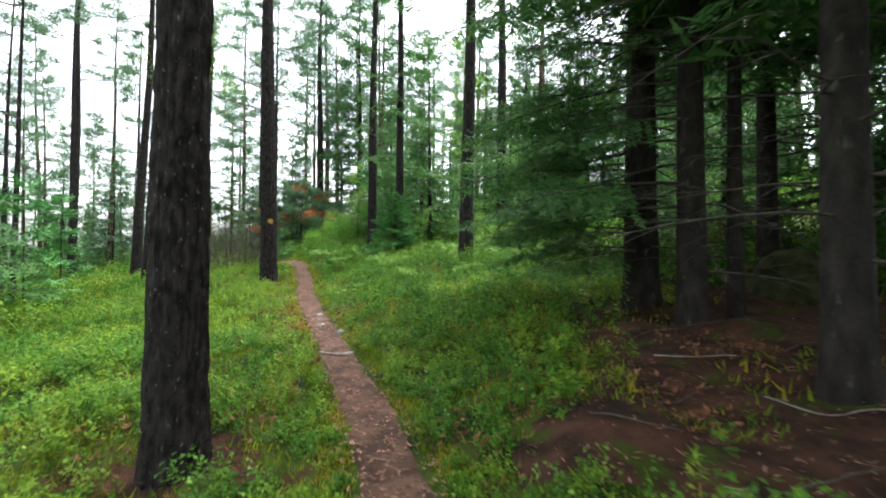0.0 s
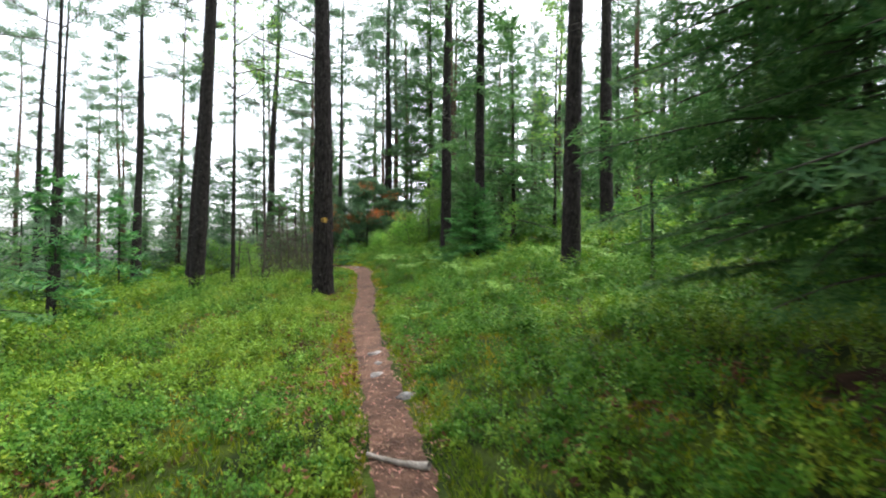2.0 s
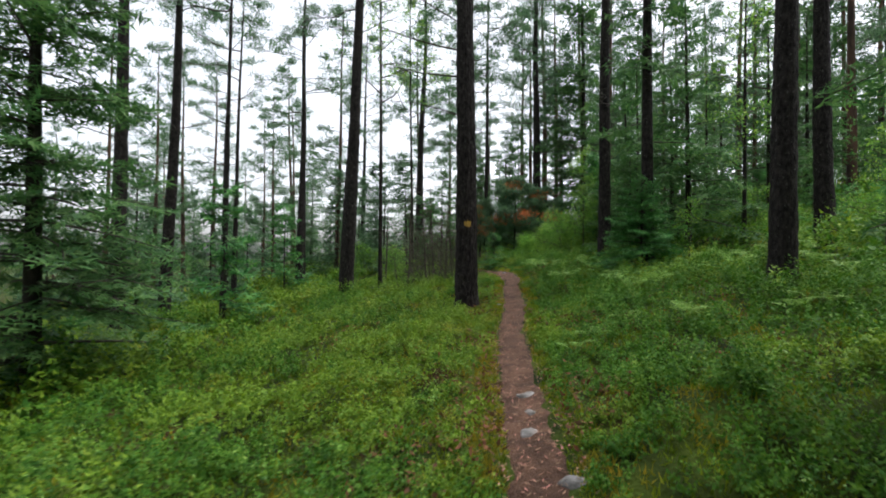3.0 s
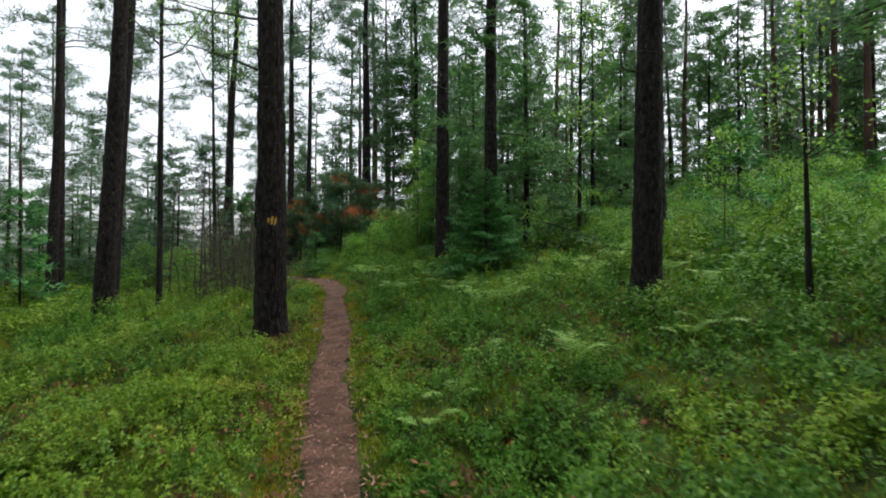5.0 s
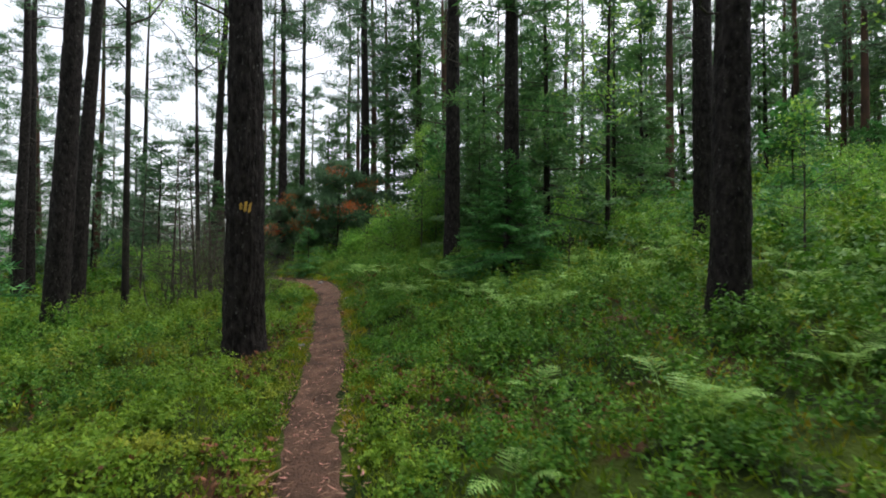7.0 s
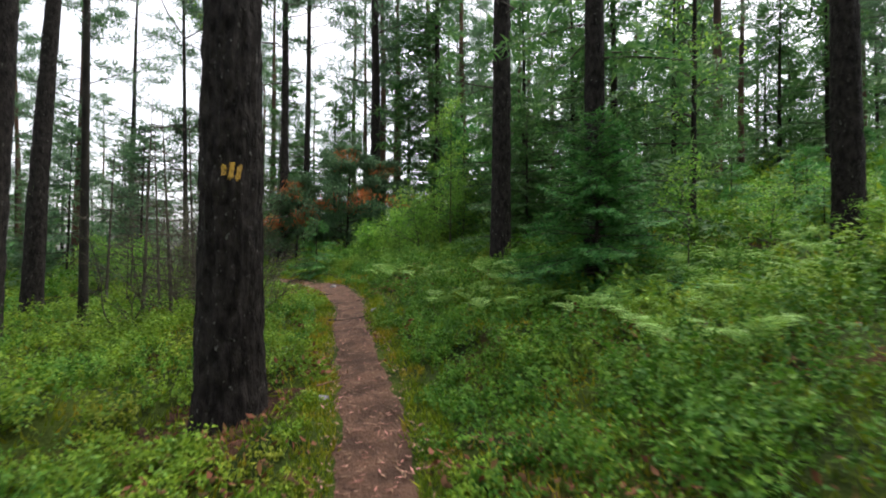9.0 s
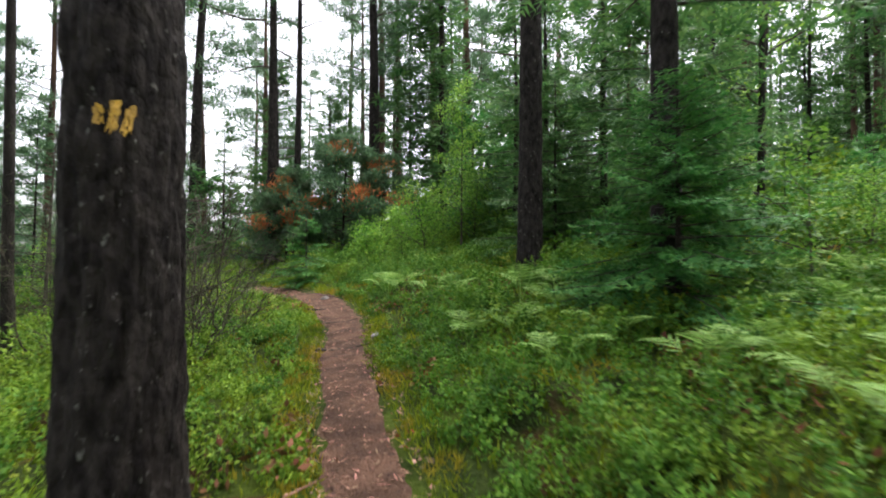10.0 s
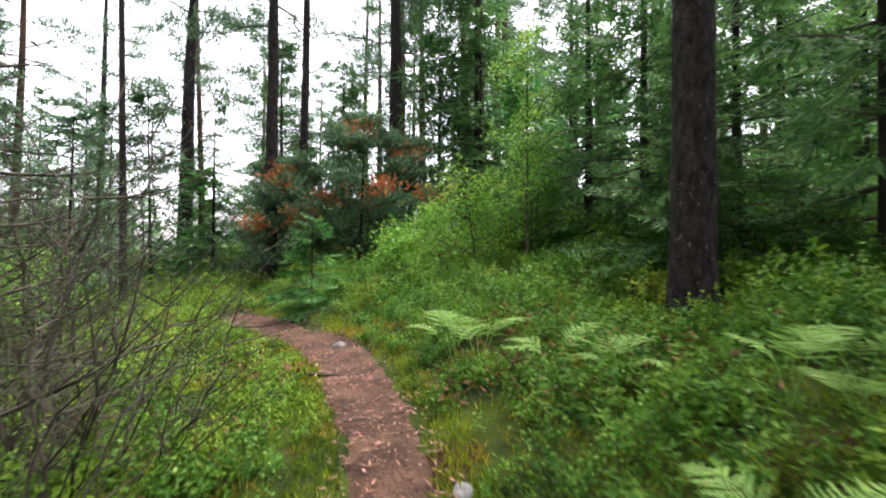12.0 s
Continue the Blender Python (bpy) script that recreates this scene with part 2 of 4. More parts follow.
# ---- ground and path ----
def spread(lo, hi, step, far, grow):
    mid = np.arange(lo, hi, step)
    out = step * np.cumsum(grow ** np.arange(1, 200))
    out = out[out < far]
    return np.concatenate([(lo - out)[::-1], mid, hi + out])


gx, gy = spread(-10, 7, 0.16, 2500, 1.18), spread(0.5, 22, 0.16, 2500, 1.18)
X, Y = np.meshgrid(gx, gy)
i, j = np.meshgrid(np.arange(len(gy) - 1), np.arange(len(gx) - 1), indexing="ij")
w = len(gx)
quads = np.stack([i * w + j, i * w + j + 1, (i + 1) * w + j + 1, (i + 1) * w + j], -1).reshape(-1, 4)
ground = new("ground", build("ground", [(np.stack([X.ravel(), Y.ravel(), land(X, Y).ravel()], 1), quads)], True))
ground.data.materials.append(GROUND)
ground.data.materials.append(LITTER)
fc = np.stack([X.ravel(), Y.ravel()], 1)[quads].mean(1)
brown = (shade_floor(fc[:, 0], fc[:, 1]) > 0.5) & (fc[:, 0] > -2) | (trunk_foot(fc[:, 0], fc[:, 1]) > 0.35)
ground.data.polygons.foreach_set("material_index", brown.astype(np.int32))
tagged(ground, "mossy hummocky forest floor under low shrubs", "ground", kind="structure")

# the trodden strip
keep = np.arange(len(PX))
tx, ty = np.gradient(PX), np.gradient(PY)
ln = np.hypot(tx, ty)
nx, ny = ty / ln, -tx / ln
cross = np.linspace(-1, 1, 15)
along = np.linspace(0, 399, 900)
ax, ay = np.interp(along, keep, PX), np.interp(along, keep, PY)
anx, any_ = np.interp(along, keep, nx), np.interp(along, keep, ny)
hl, hr = path_half(ax + 5, ay), path_half(ax - 5, ay)
half = np.where(cross[None] < 0, hl[:, None], hr[:, None])
X = ax[:, None] + anx[:, None] * half * cross[None]
Y = ay[:, None] + any_[:, None] * half * cross[None]
Z = land(X, Y) + 0.03 * (1 - np.abs(cross[None]) ** 3) - 0.012 + 0.018 * (noise2(X, Y, 0.12, 9).reshape(X.shape) - 0.5)
i, j = np.meshgrid(np.arange(899), np.arange(14), indexing="ij")
trail = new("path", build("path", [(np.stack([X.ravel(), Y.ravel(), Z.ravel()], 1), np.stack([i * 15 + j, i * 15 + j + 1, (i + 1) * 15 + j + 1, (i + 1) * 15 + j], -1).reshape(-1, 4))], True))
trail.data.materials.append(SOIL)
tagged(trail, "narrow trodden path of reddish brown soil and needles", "path", kind="structure")


# ---- trees ----
def thing(name, x, y, z, label, category, group="", rz=0.0):
    ob = new(name)
    ob.matrix_basis = pose(x, y, z, 0, 0, rz)
    ob.empty_display_size = 0.2
    return tagged(ob, label, category, group)


def trunk_mesh(r, dia, height, lean=(0, 0), rough=0.02, sides=14, step=0.5, flare=0.16):
    z = np.concatenate([[-0.35], np.arange(0, min(height, 6.5), step), np.linspace(min(height, 6.5), height, 14)])
    s = np.clip(z / height, 0, 1)
    wob = 0.03 * dia * 6
    px = lean[0] * s + wob * np.sin(z * 0.6 + r.uniform(0, 6)) * s
    py = lean[1] * s + wob * np.cos(z * 0.5 + r.uniform(0, 6)) * s
    rad = dia / 2 * (1.03 - 0.9 * s) * (1 + flare * np.exp(-np.clip(z, 0, 9) / 0.28))
    v, f = tube(np.stack([px, py, z], 1), rad, sides)
    ctr = np.repeat(np.stack([px, py, z], 1), sides, 0)
    out = v - ctr
    a = np.arctan2(out[:, 1], out[:, 0])
    q = np.stack([np.cos(a) * 1.0, np.sin(a), v[:, 2] * 0.8], 1)
    n = vnoise(q * 5.5, 1) * 0.6 + vnoise(q * np.array([16, 16, 7.0]), 2) * 0.5
    cut = np.abs(vnoise(np.stack([np.cos(a) * 5.5, np.sin(a) * 5.5, v[:, 2] * 1.7], 1), 6) - 0.5)
    low = vnoise(np.stack([np.cos(a) * 1.6, np.sin(a) * 1.6, a * 0], 1), 5) * np.exp(-np.clip(v[:, 2], 0, 9) / 0.22)
    v = ctr + out * (1 + (np.abs(n - 0.55) - 0.12)[:, None] * rough * 7 - (rough * 1.6 * np.exp(-(cut / 0.05) ** 2))[:, None] + (low * 0.5)[:, None] * flare)
    return v, f, (px, py, z, rad)


def on_trunk(tr, h):
    px, py, z, rad = tr
    return np.array([np.interp(h, z, px), np.interp(h, z, py), h]), np.interp(h, z, rad)


def limb(r, start, az, length, rise, sag, n=7, wiggle=0.04):
    s = np.linspace(0, 1, n)
    d = np.array([math.cos(az), math.sin(az), 0])
    side = np.array([-d[1], d[0], 0])
    w = np.cumsum(r.normal(0, wiggle, n)) * length
    w[0] = 0
    return start + d * (s * length)[:, None] + side * w[:, None] + np.array([0, 0, 1.0]) * (rise * s * length + sag * s * s * length)[:, None]


def spray(r, line, detail, width=0.4, first=0.12):
    """Flat needle sprays of a spruce along a limb. detail: the blade's length."""
    L = np.linalg.norm(np.diff(line, axis=0), axis=1).sum()
    n = max(int(L / (detail * 1.1)), 4)
    t = np.linspace(first, 1, n)
    k = np.arange(len(line)) / (len(line) - 1)
    P = np.stack([np.interp(t, k, line[:, c]) for c in range(3)], 1)
    D = unit(np.gradient(P, axis=0))
    S = unit(np.cross(D, np.array([[0, 0, 1.0]])))
    tilt = r.uniform(-0.6, 0.6)
    S = unit(S * math.cos(tilt) + np.cross(S, D) * math.sin(tilt))
    bs, ws, ss = [], [], []
    for sg in (-1, 1):
        tl = width * L * (1 - t) ** 0.8 * r.uniform(0.6, 1.1, n) + detail * 1.2
        W = unit(D * r.uniform(0.5, 0.9, (n, 1)) + sg * S + np.array([[0, 0, -0.25]]) * r.uniform(0.2, 1.8, (n, 1)))
        m = max(int(np.max(tl) / (detail * 0.5)), 3)
        u = (np.arange(m) + 0.5) / m
        ok = (u[None] * np.max(tl) < tl[:, None])
        B = P[:, None] + W[:, None] * (u[None, :, None] * np.max(tl))
        for s2 in (-1, 1):
            T = unit(np.cross(W, np.array([[0, 0, 1.0]])) + r.normal(0, 0.25, W.shape))
            way = unit(W[:, None] * 0.9 + s2 * T[:, None] * 0.8 + r.normal(0, 0.38, B.shape))
            bs.append(B[ok])
            ws.append(way[ok])
            ss.append(np.broadcast_to(unit(W)[:, None], B.shape)[ok])
    b, w2, s3 = np.concatenate(bs), np.concatenate(ws), np.concatenate(ss)
    q = len(b)
    return needles(b, w2, s3, detail * r.uniform(0.8, 1.5, q), detail * r.uniform(0.3, 0.5, q))


def dead_branch(r, tr, h, az, length, rise, sag, twigs=9):
    st, rad = on_trunk(tr, h)
    line = limb(r, st, az, length, rise, sag, 8, 0.05)
    out = [tube(line, np.linspace(0.006 + 0.006 * length, 0.003, 8), 5)]
    for q in range(twigs):
        tw = limb(r, line[r.integers(2, 8)], az + r.uniform(-1.5, 1.5), length * r.uniform(0.15, 0.4), r.uniform(-0.5, 0.3), -0.15, 4, 0.06)
        out.append(tube(tw, np.linspace(0.005, 0.0015, 4), 3))
    return build("branch", out, True)


def spruce_parts(r, dia, height, low, reach, detail, per_m, lean=(0, 0), sides=12, dead=0, sweeps=(), width=0.4, whorl=(3, 6)):
    """Meshes of a spruce: trunk, crown and bare branches. low: height of the lowest living limbs; dead: how many bare branches;
    sweeps: long living limbs of their own (height, azimuth, length, rise, sag)."""
    v, f, tr = trunk_mesh(r, dia, height, lean, 0.012, sides, 0.35)
    limbs, crown = [], []
    h = low
    while h < height - 0.1:
        s = (h - low) / (height - low)
        for _ in range(r.integers(*whorl)):
            L = reach * (1 - s) ** 0.85 * r.uniform(0.65, 1.1) + 0.1
            st, rad = on_trunk(tr, h + r.uniform(-0.5, 0.5) / per_m)
            line = limb(r, st, r.uniform(0, 6.283), L, 0.25 * s + r.uniform(-0.25, 0.1), -0.12 + 0.2 * s, 5)
            limbs.append(tube(line, np.linspace(min(0.012 * L + 0.004, dia * 0.2), 0.003, 5), 3))
            crown.append(spray(r, line, detail if h < 6.5 else max(detail, 0.24), width))
        h += 1 / per_m * r.uniform(0.7, 1.3)
    for hh, az, L, rise, sag in sweeps:
        st, rad = on_trunk(tr, hh)
        line = limb(r, st, az, L, rise, sag, 8, 0.03)
        limbs.append(tube(line, np.linspace(0.02, 0.004, 8), 5))
        crown.append(spray(r, line, 0.065, 0.36, 0.3))
    bare = [dead_branch(r, tr, r.uniform(0.7, low + 1.5), r.uniform(0, 6.283), r.uniform(0.6, 2.0), r.uniform(-0.25, 0.15), r.uniform(-0.3, 0.1)) for _ in range(dead)]
    return build("trunk", [(v, f)], True), crown_mesh(crown, limbs), bare


def tufts(r, pts, size, count):
    """Needle tufts of a pine at pts, flattened and turned upwards."""
    n = len(pts) * count
    b = np.repeat(pts, count, 0) + r.normal(0, 1, (n, 3)) * size * np.array([[0.55, 0.55, 0.34]])
    w2 = any_way(n, r, 0.7)
    return needles(b, w2, across(w2, r), size * r.uniform(0.6, 1.2, n), size * r.uniform(0.12, 0.2, n))


def pine_parts(r, dia, height, low, reach, size, count, limbs_n, lean=(0, 0), sides=12, step=0.5, rough=0.03, dead=4, boughs=()):
    v, f, tr = trunk_mesh(r, dia, height, lean, rough, sides, step)
    limbs, pts = [], []
    for k in range(limbs_n):
        s = (k + r.uniform(0, 1)) / limbs_n
        h = low + (height - low) * s
        L = reach * (1 - 0.75 * s ** 1.5) * r.uniform(0.55, 1.1)
        st, rad = on_trunk(tr, h)
        az = r.uniform(0, 6.283)
        line = limb(r, st, az, L, r.uniform(-0.25, 0.55), r.uniform(-0.1, 0.25), 7, 0.07)
        limbs.append(tube(line, np.linspace(max(0.009 * L + 0.006, 0.01), 0.005, 7), 4))
        for q in range(r.integers(7, 11)):
            a = line[r.integers(2, 7)]
            sub = limb(r, a, az + r.choice([-1, 1]) * r.uniform(0.3, 1.2), L * r.uniform(0.15, 0.42), r.uniform(-0.1, 0.3), 0.15, 4, 0.08)
            limbs.append(tube(sub[::3], (0.008, 0.004), 3))
            pts += [sub[-1], sub[2], (sub[1] + sub[2]) / 2]
        pts.append(line[-1])
    bare = [dead_branch(r, tr, low * r.uniform(0.3, 1.0), r.uniform(0, 6.283), r.uniform(0.5, 2.0), r.uniform(-0.1, 0.5), r.uniform(-0.3, 0.3), 5) for _ in range(dead)]
    bare += [dead_branch(r, tr, *b) for b in boughs]
    return build("trunk", [(v, f)], True), crown_mesh([tufts(r, np.array(pts), size, count)], limbs), bare


def plant(name, parts, mats, x, y, label, category, group="", rz=0.0, sink=0.03):
    ob = thing(name, x, y, ground_z(x, y) - sink, label, category, group, rz)
    part("trunk", parts[0], mats[0], ob)
    part("crown", parts[1], mats[2], ob)
    parts[1].materials.append(mats[1])
    for me in parts[2]:
        part("branch", me, mats[1], ob)
    return ob


PINE_MATS, SPRUCE_MATS = (PINE_BARK, TWIG, PINE), (SPRUCE_BARK, TWIG, SPRUCE)
seed = 100


def near_pine(x, y, dia, height, low, lean=(0, 0), label="tall pine with dark furrowed lichen-flecked bark", **k):
    global seed
    seed += 1
    r = np.random.default_rng(seed)
    args = dict(size=0.2, count=10, limbs_n=18, sides=40, step=0.09, rough=0.05, dead=8)
    args.update(k)
    return plant("pine_tree", pine_parts(r, dia, height, low, 2.6, lean=lean, **args), PINE_MATS, x, y, label, "tree", "pines along the path")


tree_a = near_pine(-1.74, 3.28, 0.37, 17, 9, (0.1, 0.1), "thick dark pine trunk with mossy flared base beside the path", dead=0, sides=96, step=0.035)
tree_b = near_pine(-4.50, 12.95, 0.42, 18, 9.5, (-0.2, 0.2), "dark pine with a yellow painted trail mark", dead=3, sides=96, step=0.035,
                   boughs=((4.6, 2.6, 2.6, 0.25, 0.15, 7), (5.2, 2.9, 3.0, 0.3, 0.2, 7), (5.6, 3.3, 2.0, 0.7, 0.1, 5)))
near_pine(-2.55, 17.9, 0.33, 18, 9, (0.2, 0))
near_pine(0.58, 12.8, 0.37, 17, 9.5, (0.35, 0))
near_pine(1.98, 16.68, 0.37, 18, 9.5, (0, 0.2))
near_pine(-9.12, 15.48, 0.38, 17, 9.5, (0.9, 0), limbs_n=12, sides=24, step=0.12)
near_pine(-11.29, 18.39, 0.36, 17, 9.5, (0.9, 0), limbs_n=12, sides=20, step=0.15)
near_pine(-14.06, 13.65, 0.36, 16, 9.5, (0.9, 0), limbs_n=10, sides=20, step=0.15)
near_pine(-13.4, 11.9, 0.4, 17, 10, (0.2, 0), limbs_n=10, sides=20, step=0.15)
near_pine(-7.0, 28.4, 0.45, 17, 4.2, (0, 0), sides=20, step=0.15, limbs_n=40, size=0.24)
near_pine(-13.5, 28.2, 0.46, 17, 5, (0.5, 0), sides=20, step=0.15, limbs_n=34, size=0.24)
near_pine(-21.3, 22.1, 0.32, 15, 9, (0.4, 0), limbs_n=10, sides=14, step=0.3)
near_pine(-15.0, 17.0, 0.2, 12, 8, (0.3, 0), limbs_n=9, sides=14, step=0.3)
near_pine(-20.0, 32.5, 0.34, 16, 6, (0.3, 0), sides=14, step=0.3, limbs_n=26)
near_pine(-16.0, 21.6, 0.36, 16, 8.5, (0.3, 0), limbs_n=12, sides=14, step=0.3)
near_pine(-11.7, 13.6, 0.17, 12, 8, (0.3, 0), limbs_n=9, sides=14, step=0.3)
near_pine(-17.2, 23.2, 0.34, 16, 8, (0, 0), limbs_n=12, sides=14, step=0.3)
near_pine(-8.6, 23.6, 0.27, 15, 5, (0.1, 0), sides=16, step=0.2, limbs_n=28)
near_pine(-8.1, 24.0, 0.2, 14, 7, (0.2, 0), sides=16, step=0.2)


def near_spruce(x, y, dia, height, low, reach, detail, per_m, label, dead=0, mats=SPRUCE_MATS, name="spruce_tree", **k):
    global seed
    seed += 1
    r = np.random.default_rng(seed)
    return plant(name, spruce_parts(r, dia, height, low, reach, detail, per_m, sides=20, dead=dead, **k), mats, x, y, label, "tree", "spruces")


DARK = "dark spruce with bare dead lower branches on brown litter"
near_spruce(2.78, 7.02, 0.46, 15, 4.7, 3.0, 0.13, 3.0, DARK, 34,
            sweeps=[(1.5 + 0.17 * k, 3.1 + 0.7 * math.sin(k * 2.4), 2.0 + 0.03 * k + 0.3 * math.sin(k * 1.7), -0.12 + 0.1 * math.sin(k * 3.1), -0.12) for k in range(10)]
            + [(1.6 + 0.3 * k, 2.9 + 0.5 * math.sin(k * 1.9), 2.7 + 0.3 * math.sin(k * 2.7), 0.04 + 0.08 * math.sin(k * 2.3), -0.22) for k in range(5)]
            + [(0.75 + 0.25 * k, 3.5 + 0.3 * math.sin(k * 2.2), 1.9 + 0.2 * math.sin(k * 1.4), 0.05 + 0.08 * math.sin(k * 2.9), -0.2) for k in range(4)]
            + [(0.8 + 0.25 * k, 2.7 + 0.22 * math.sin(k * 2.6), 2.2 + 0.2 * math.sin(k * 1.8), 0.08 + 0.08 * math.sin(k * 2.1), -0.2) for k in range(4)])
near_spruce(2.85, 5.73, 0.33, 14, 4.2, 2.6, 0.13, 3.0, DARK, 30,
            sweeps=[(1.5 + 0.25 * k, 2.9 + 0.6 * math.sin(k * 2.1), 2.25 + 0.3 * math.sin(k * 1.3), 0.02 + 0.08 * math.sin(k * 2.9), -0.2) for k in range(9)])
near_spruce(3.36, 5.75, 0.19, 11, 3.8, 1.9, 0.14, 2.4, DARK, 26)
near_spruce(2.75, 3.4, 0.31, 14, 4.3, 3.1, 0.13, 3.0, DARK, 18)
near_spruce(5.2, 8.0, 0.32, 14, 4.2, 2.6, 0.16, 2.2, DARK, 18)
near_spruce(5.4, 4.6, 0.3, 14, 3.4, 2.8, 0.18, 2.6, DARK, 16)
near_spruce(6.4, 6.6, 0.3, 14, 3.2, 2.6, 0.18, 2.0, DARK, 14)
# the next two stand out of view, added to shade the litter floor
near_spruce(4.3, 1.6, 0.3, 14, 4.4, 3.2, 0.2, 2.4, DARK, 8)
near_spruce(2.7, -1.2, 0.3, 14, 3.2, 3.2, 0.2, 2.4, DARK, 4)
near_spruce(4.2, 10.2, 0.16, 8, 0.7, 1.7, 0.11, 2.4, "dark green spruce with low drooping branches", 4)
near_spruce(-8.9, 7.9, 0.24, 10, 0.4, 2.3, 0.13, 4.0, "dark green spruce with low drooping branches", 4)

near_spruce(-1.39, 16.17, 0.29, 15, 3.4, 1.3, 0.15, 0.9, "tall spruce with sparse drooping boughs behind a young spruce", 0, mats=(PINE_BARK, TWIG, SPRUCE))
YOUNG_MATS = (SPRUCE_BARK, TWIG, YOUNG)
near_spruce(-1.5, 15.6, 0.06, 2.2, 0.1, 1.15, 0.055, 10, "bushy young green spruce standing before pine trunks", mats=YOUNG_MATS, name="young_spruce", whorl=(4, 7))
near_spruce(-2.0, 19.4, 0.07, 3.0, 0.12, 1.2, 0.08, 6, "bushy young green spruce behind a pine trunk", mats=SPRUCE_MATS, name="young_spruce", whorl=(4, 7))
near_spruce(-6.28, 19.8, 0.03, 1.3, 0.1, 0.5, 0.04, 9, "small light green spruce sapling beside the path", mats=YOUNG_MATS, name="young_spruce")
for x, y, h in ((-6.9, 24.2, 3.2), (-8.2, 23.6, 2.3), (-6.0, 24.9, 2.6)):
    r = np.random.default_rng(int(h * 10))
    rusty = plant("young_pine", pine_parts(r, 0.08, h, 0.2, h * 0.48, 0.17, 13, 30, (0.1, 0), 8, 0.4, 0.01, 3), (SPRUCE_BARK, TWIG, PINE), x, y,
                  "bushy young pine with orange-brown dead shoots", "tree", "rusty young pines")
    spots = np.array([(h * 0.3 * math.cos(a), h * 0.3 * math.sin(a), h * z) for a, z in ((4.7, 0.86), (3.9, 0.45), (5.5, 0.5))])
    spots[:1, :2] *= 0.4
    part("dead_foliage", build("dead_foliage", [tufts(r, np.repeat(spots, 24, 0) + r.normal(0, 0.15, (72, 3)) * np.array([[1.3, 1, 0.7]]), 0.15, 12)]), RUST, rusty, "orange-brown dead needles")

# the painted trail mark
tm = next(o for o in tree_b.children if o.name.startswith("trunk")).data
tv = np.array([q.co for q in tm.vertices])
tv = tv[(tv[:, 2] > 1.45) & (tv[:, 2] < 1.9)]
for a0, z0, z1, slant in ((-78, 1.65, 1.72, 40), (-64, 1.63, 1.74, -30), (-50, 1.625, 1.725, -60)):
    ga, gz = np.meshgrid(np.radians(np.linspace(a0 - 8, a0 + 8, 25)), np.linspace(z0 - 0.02, z1 + 0.02, 45))
    flat = np.stack([np.cos(ga), np.sin(ga), gz], -1).reshape(-1, 3)
    way = flat * np.array([[0.21, 0.21, 1]])
    d2 = ((way[:, None] - tv[None]) ** 2).sum(2)
    wt = 1 / (d2 + 2e-5) ** 2
    rad = (wt * np.hypot(tv[:, 0], tv[:, 1])[None]).sum(1) / wt.sum(1) + 0.004
    pv = np.stack([flat[:, 0] * rad, flat[:, 1] * rad, flat[:, 2]], 1)
    i, j = np.meshgrid(np.arange(44), np.arange(24), indexing="ij")
    qf = np.stack([i * 25 + j, i * 25 + j + 1, (i + 1) * 25 + j + 1, (i + 1) * 25 + j], -1).reshape(-1, 4)
    c = flat[qf].mean(1)
    deg = np.degrees(np.arctan2(c[:, 1], c[:, 0])) - a0 + slant * (c[:, 2] - (z0 + z1) / 2)
    n = vnoise(np.stack([deg * 0.35, c[:, 2] * 60, deg * 0], 1), 8)
    ok = (np.abs(deg) + 5 * n < 8.0) & (c[:, 2] + 0.03 * (n - 0.5) > z0) & (c[:, 2] + 0.03 * (n - 0.5) < z1) & (vnoise(c * 60, 3) > 0.3)
    used, inv = np.unique(qf[ok], return_inverse=True)
    part("paint_mark", build("paint_mark", [(pv[used], inv.reshape(-1, 4))]), YELLOW, tree_b, "yellow paint stroke")


# ---- broadleaf trees and bushes ----
def leafy_parts(r, height, dia, low, reach, leaf, limbs_n, per, thin=0.6):
    v, f, tr = trunk_mesh(r, dia, height, (r.uniform(-0.2, 0.2), r.uniform(-0.2, 0.2)), 0.01, 8, 0.3, 0.2)
    limbs, pts = [], []
    for k in range(limbs_n):
        s = (k + r.uniform(0, 1)) / limbs_n
        st, rad = on_trunk(tr, low + (height - low) * s)
        L = reach * (1 - 0.7 * s) * r.uniform(0.5, 1.1)
        line = limb(r, st, r.uniform(0, 6.283), L, r.uniform(0.3, 1.1), -0.2, 6, 0.06)
        limbs.append(tube(line, np.linspace(max(dia * 0.2 * (1 - s), 0.006), 0.003, 6), 4))
        for q in range(4):
            sub = limb(r, line[r.integers(1, 6)], r.uniform(0, 6.283), L * r.uniform(0.2, 0.5), r.uniform(-0.3, 0.6), -0.2, 5, 0.08)
            limbs.append(tube(sub[::2], (0.005, 0.004, 0.002), 3))
            pts.append(sub[1:])
        pts.append(line[2:])
    P = np.concatenate(pts)
    b = np.repeat(P, per, 0) + r.normal(0, leaf * 1.6, (len(P) * per, 3))
    nrm = any_way(len(b), r, 0.8)
    way = across(nrm, r)
    s = leaf * r.uniform(0.6, 1.3, len(b))
    return build("trunk", [(v, f)], True), crown_mesh([leaves(b, way, np.cross(nrm, way), s, s * thin)], limbs), []


def leafy(name, x, y, label, category, *a, mats=(BARE, BARE, BIRCH), **k):
    global seed
    seed += 1
    return plant(name, leafy_parts(np.random.default_rng(seed), *a, **k), mats, x, y, label, category, "broadleaf saplings")


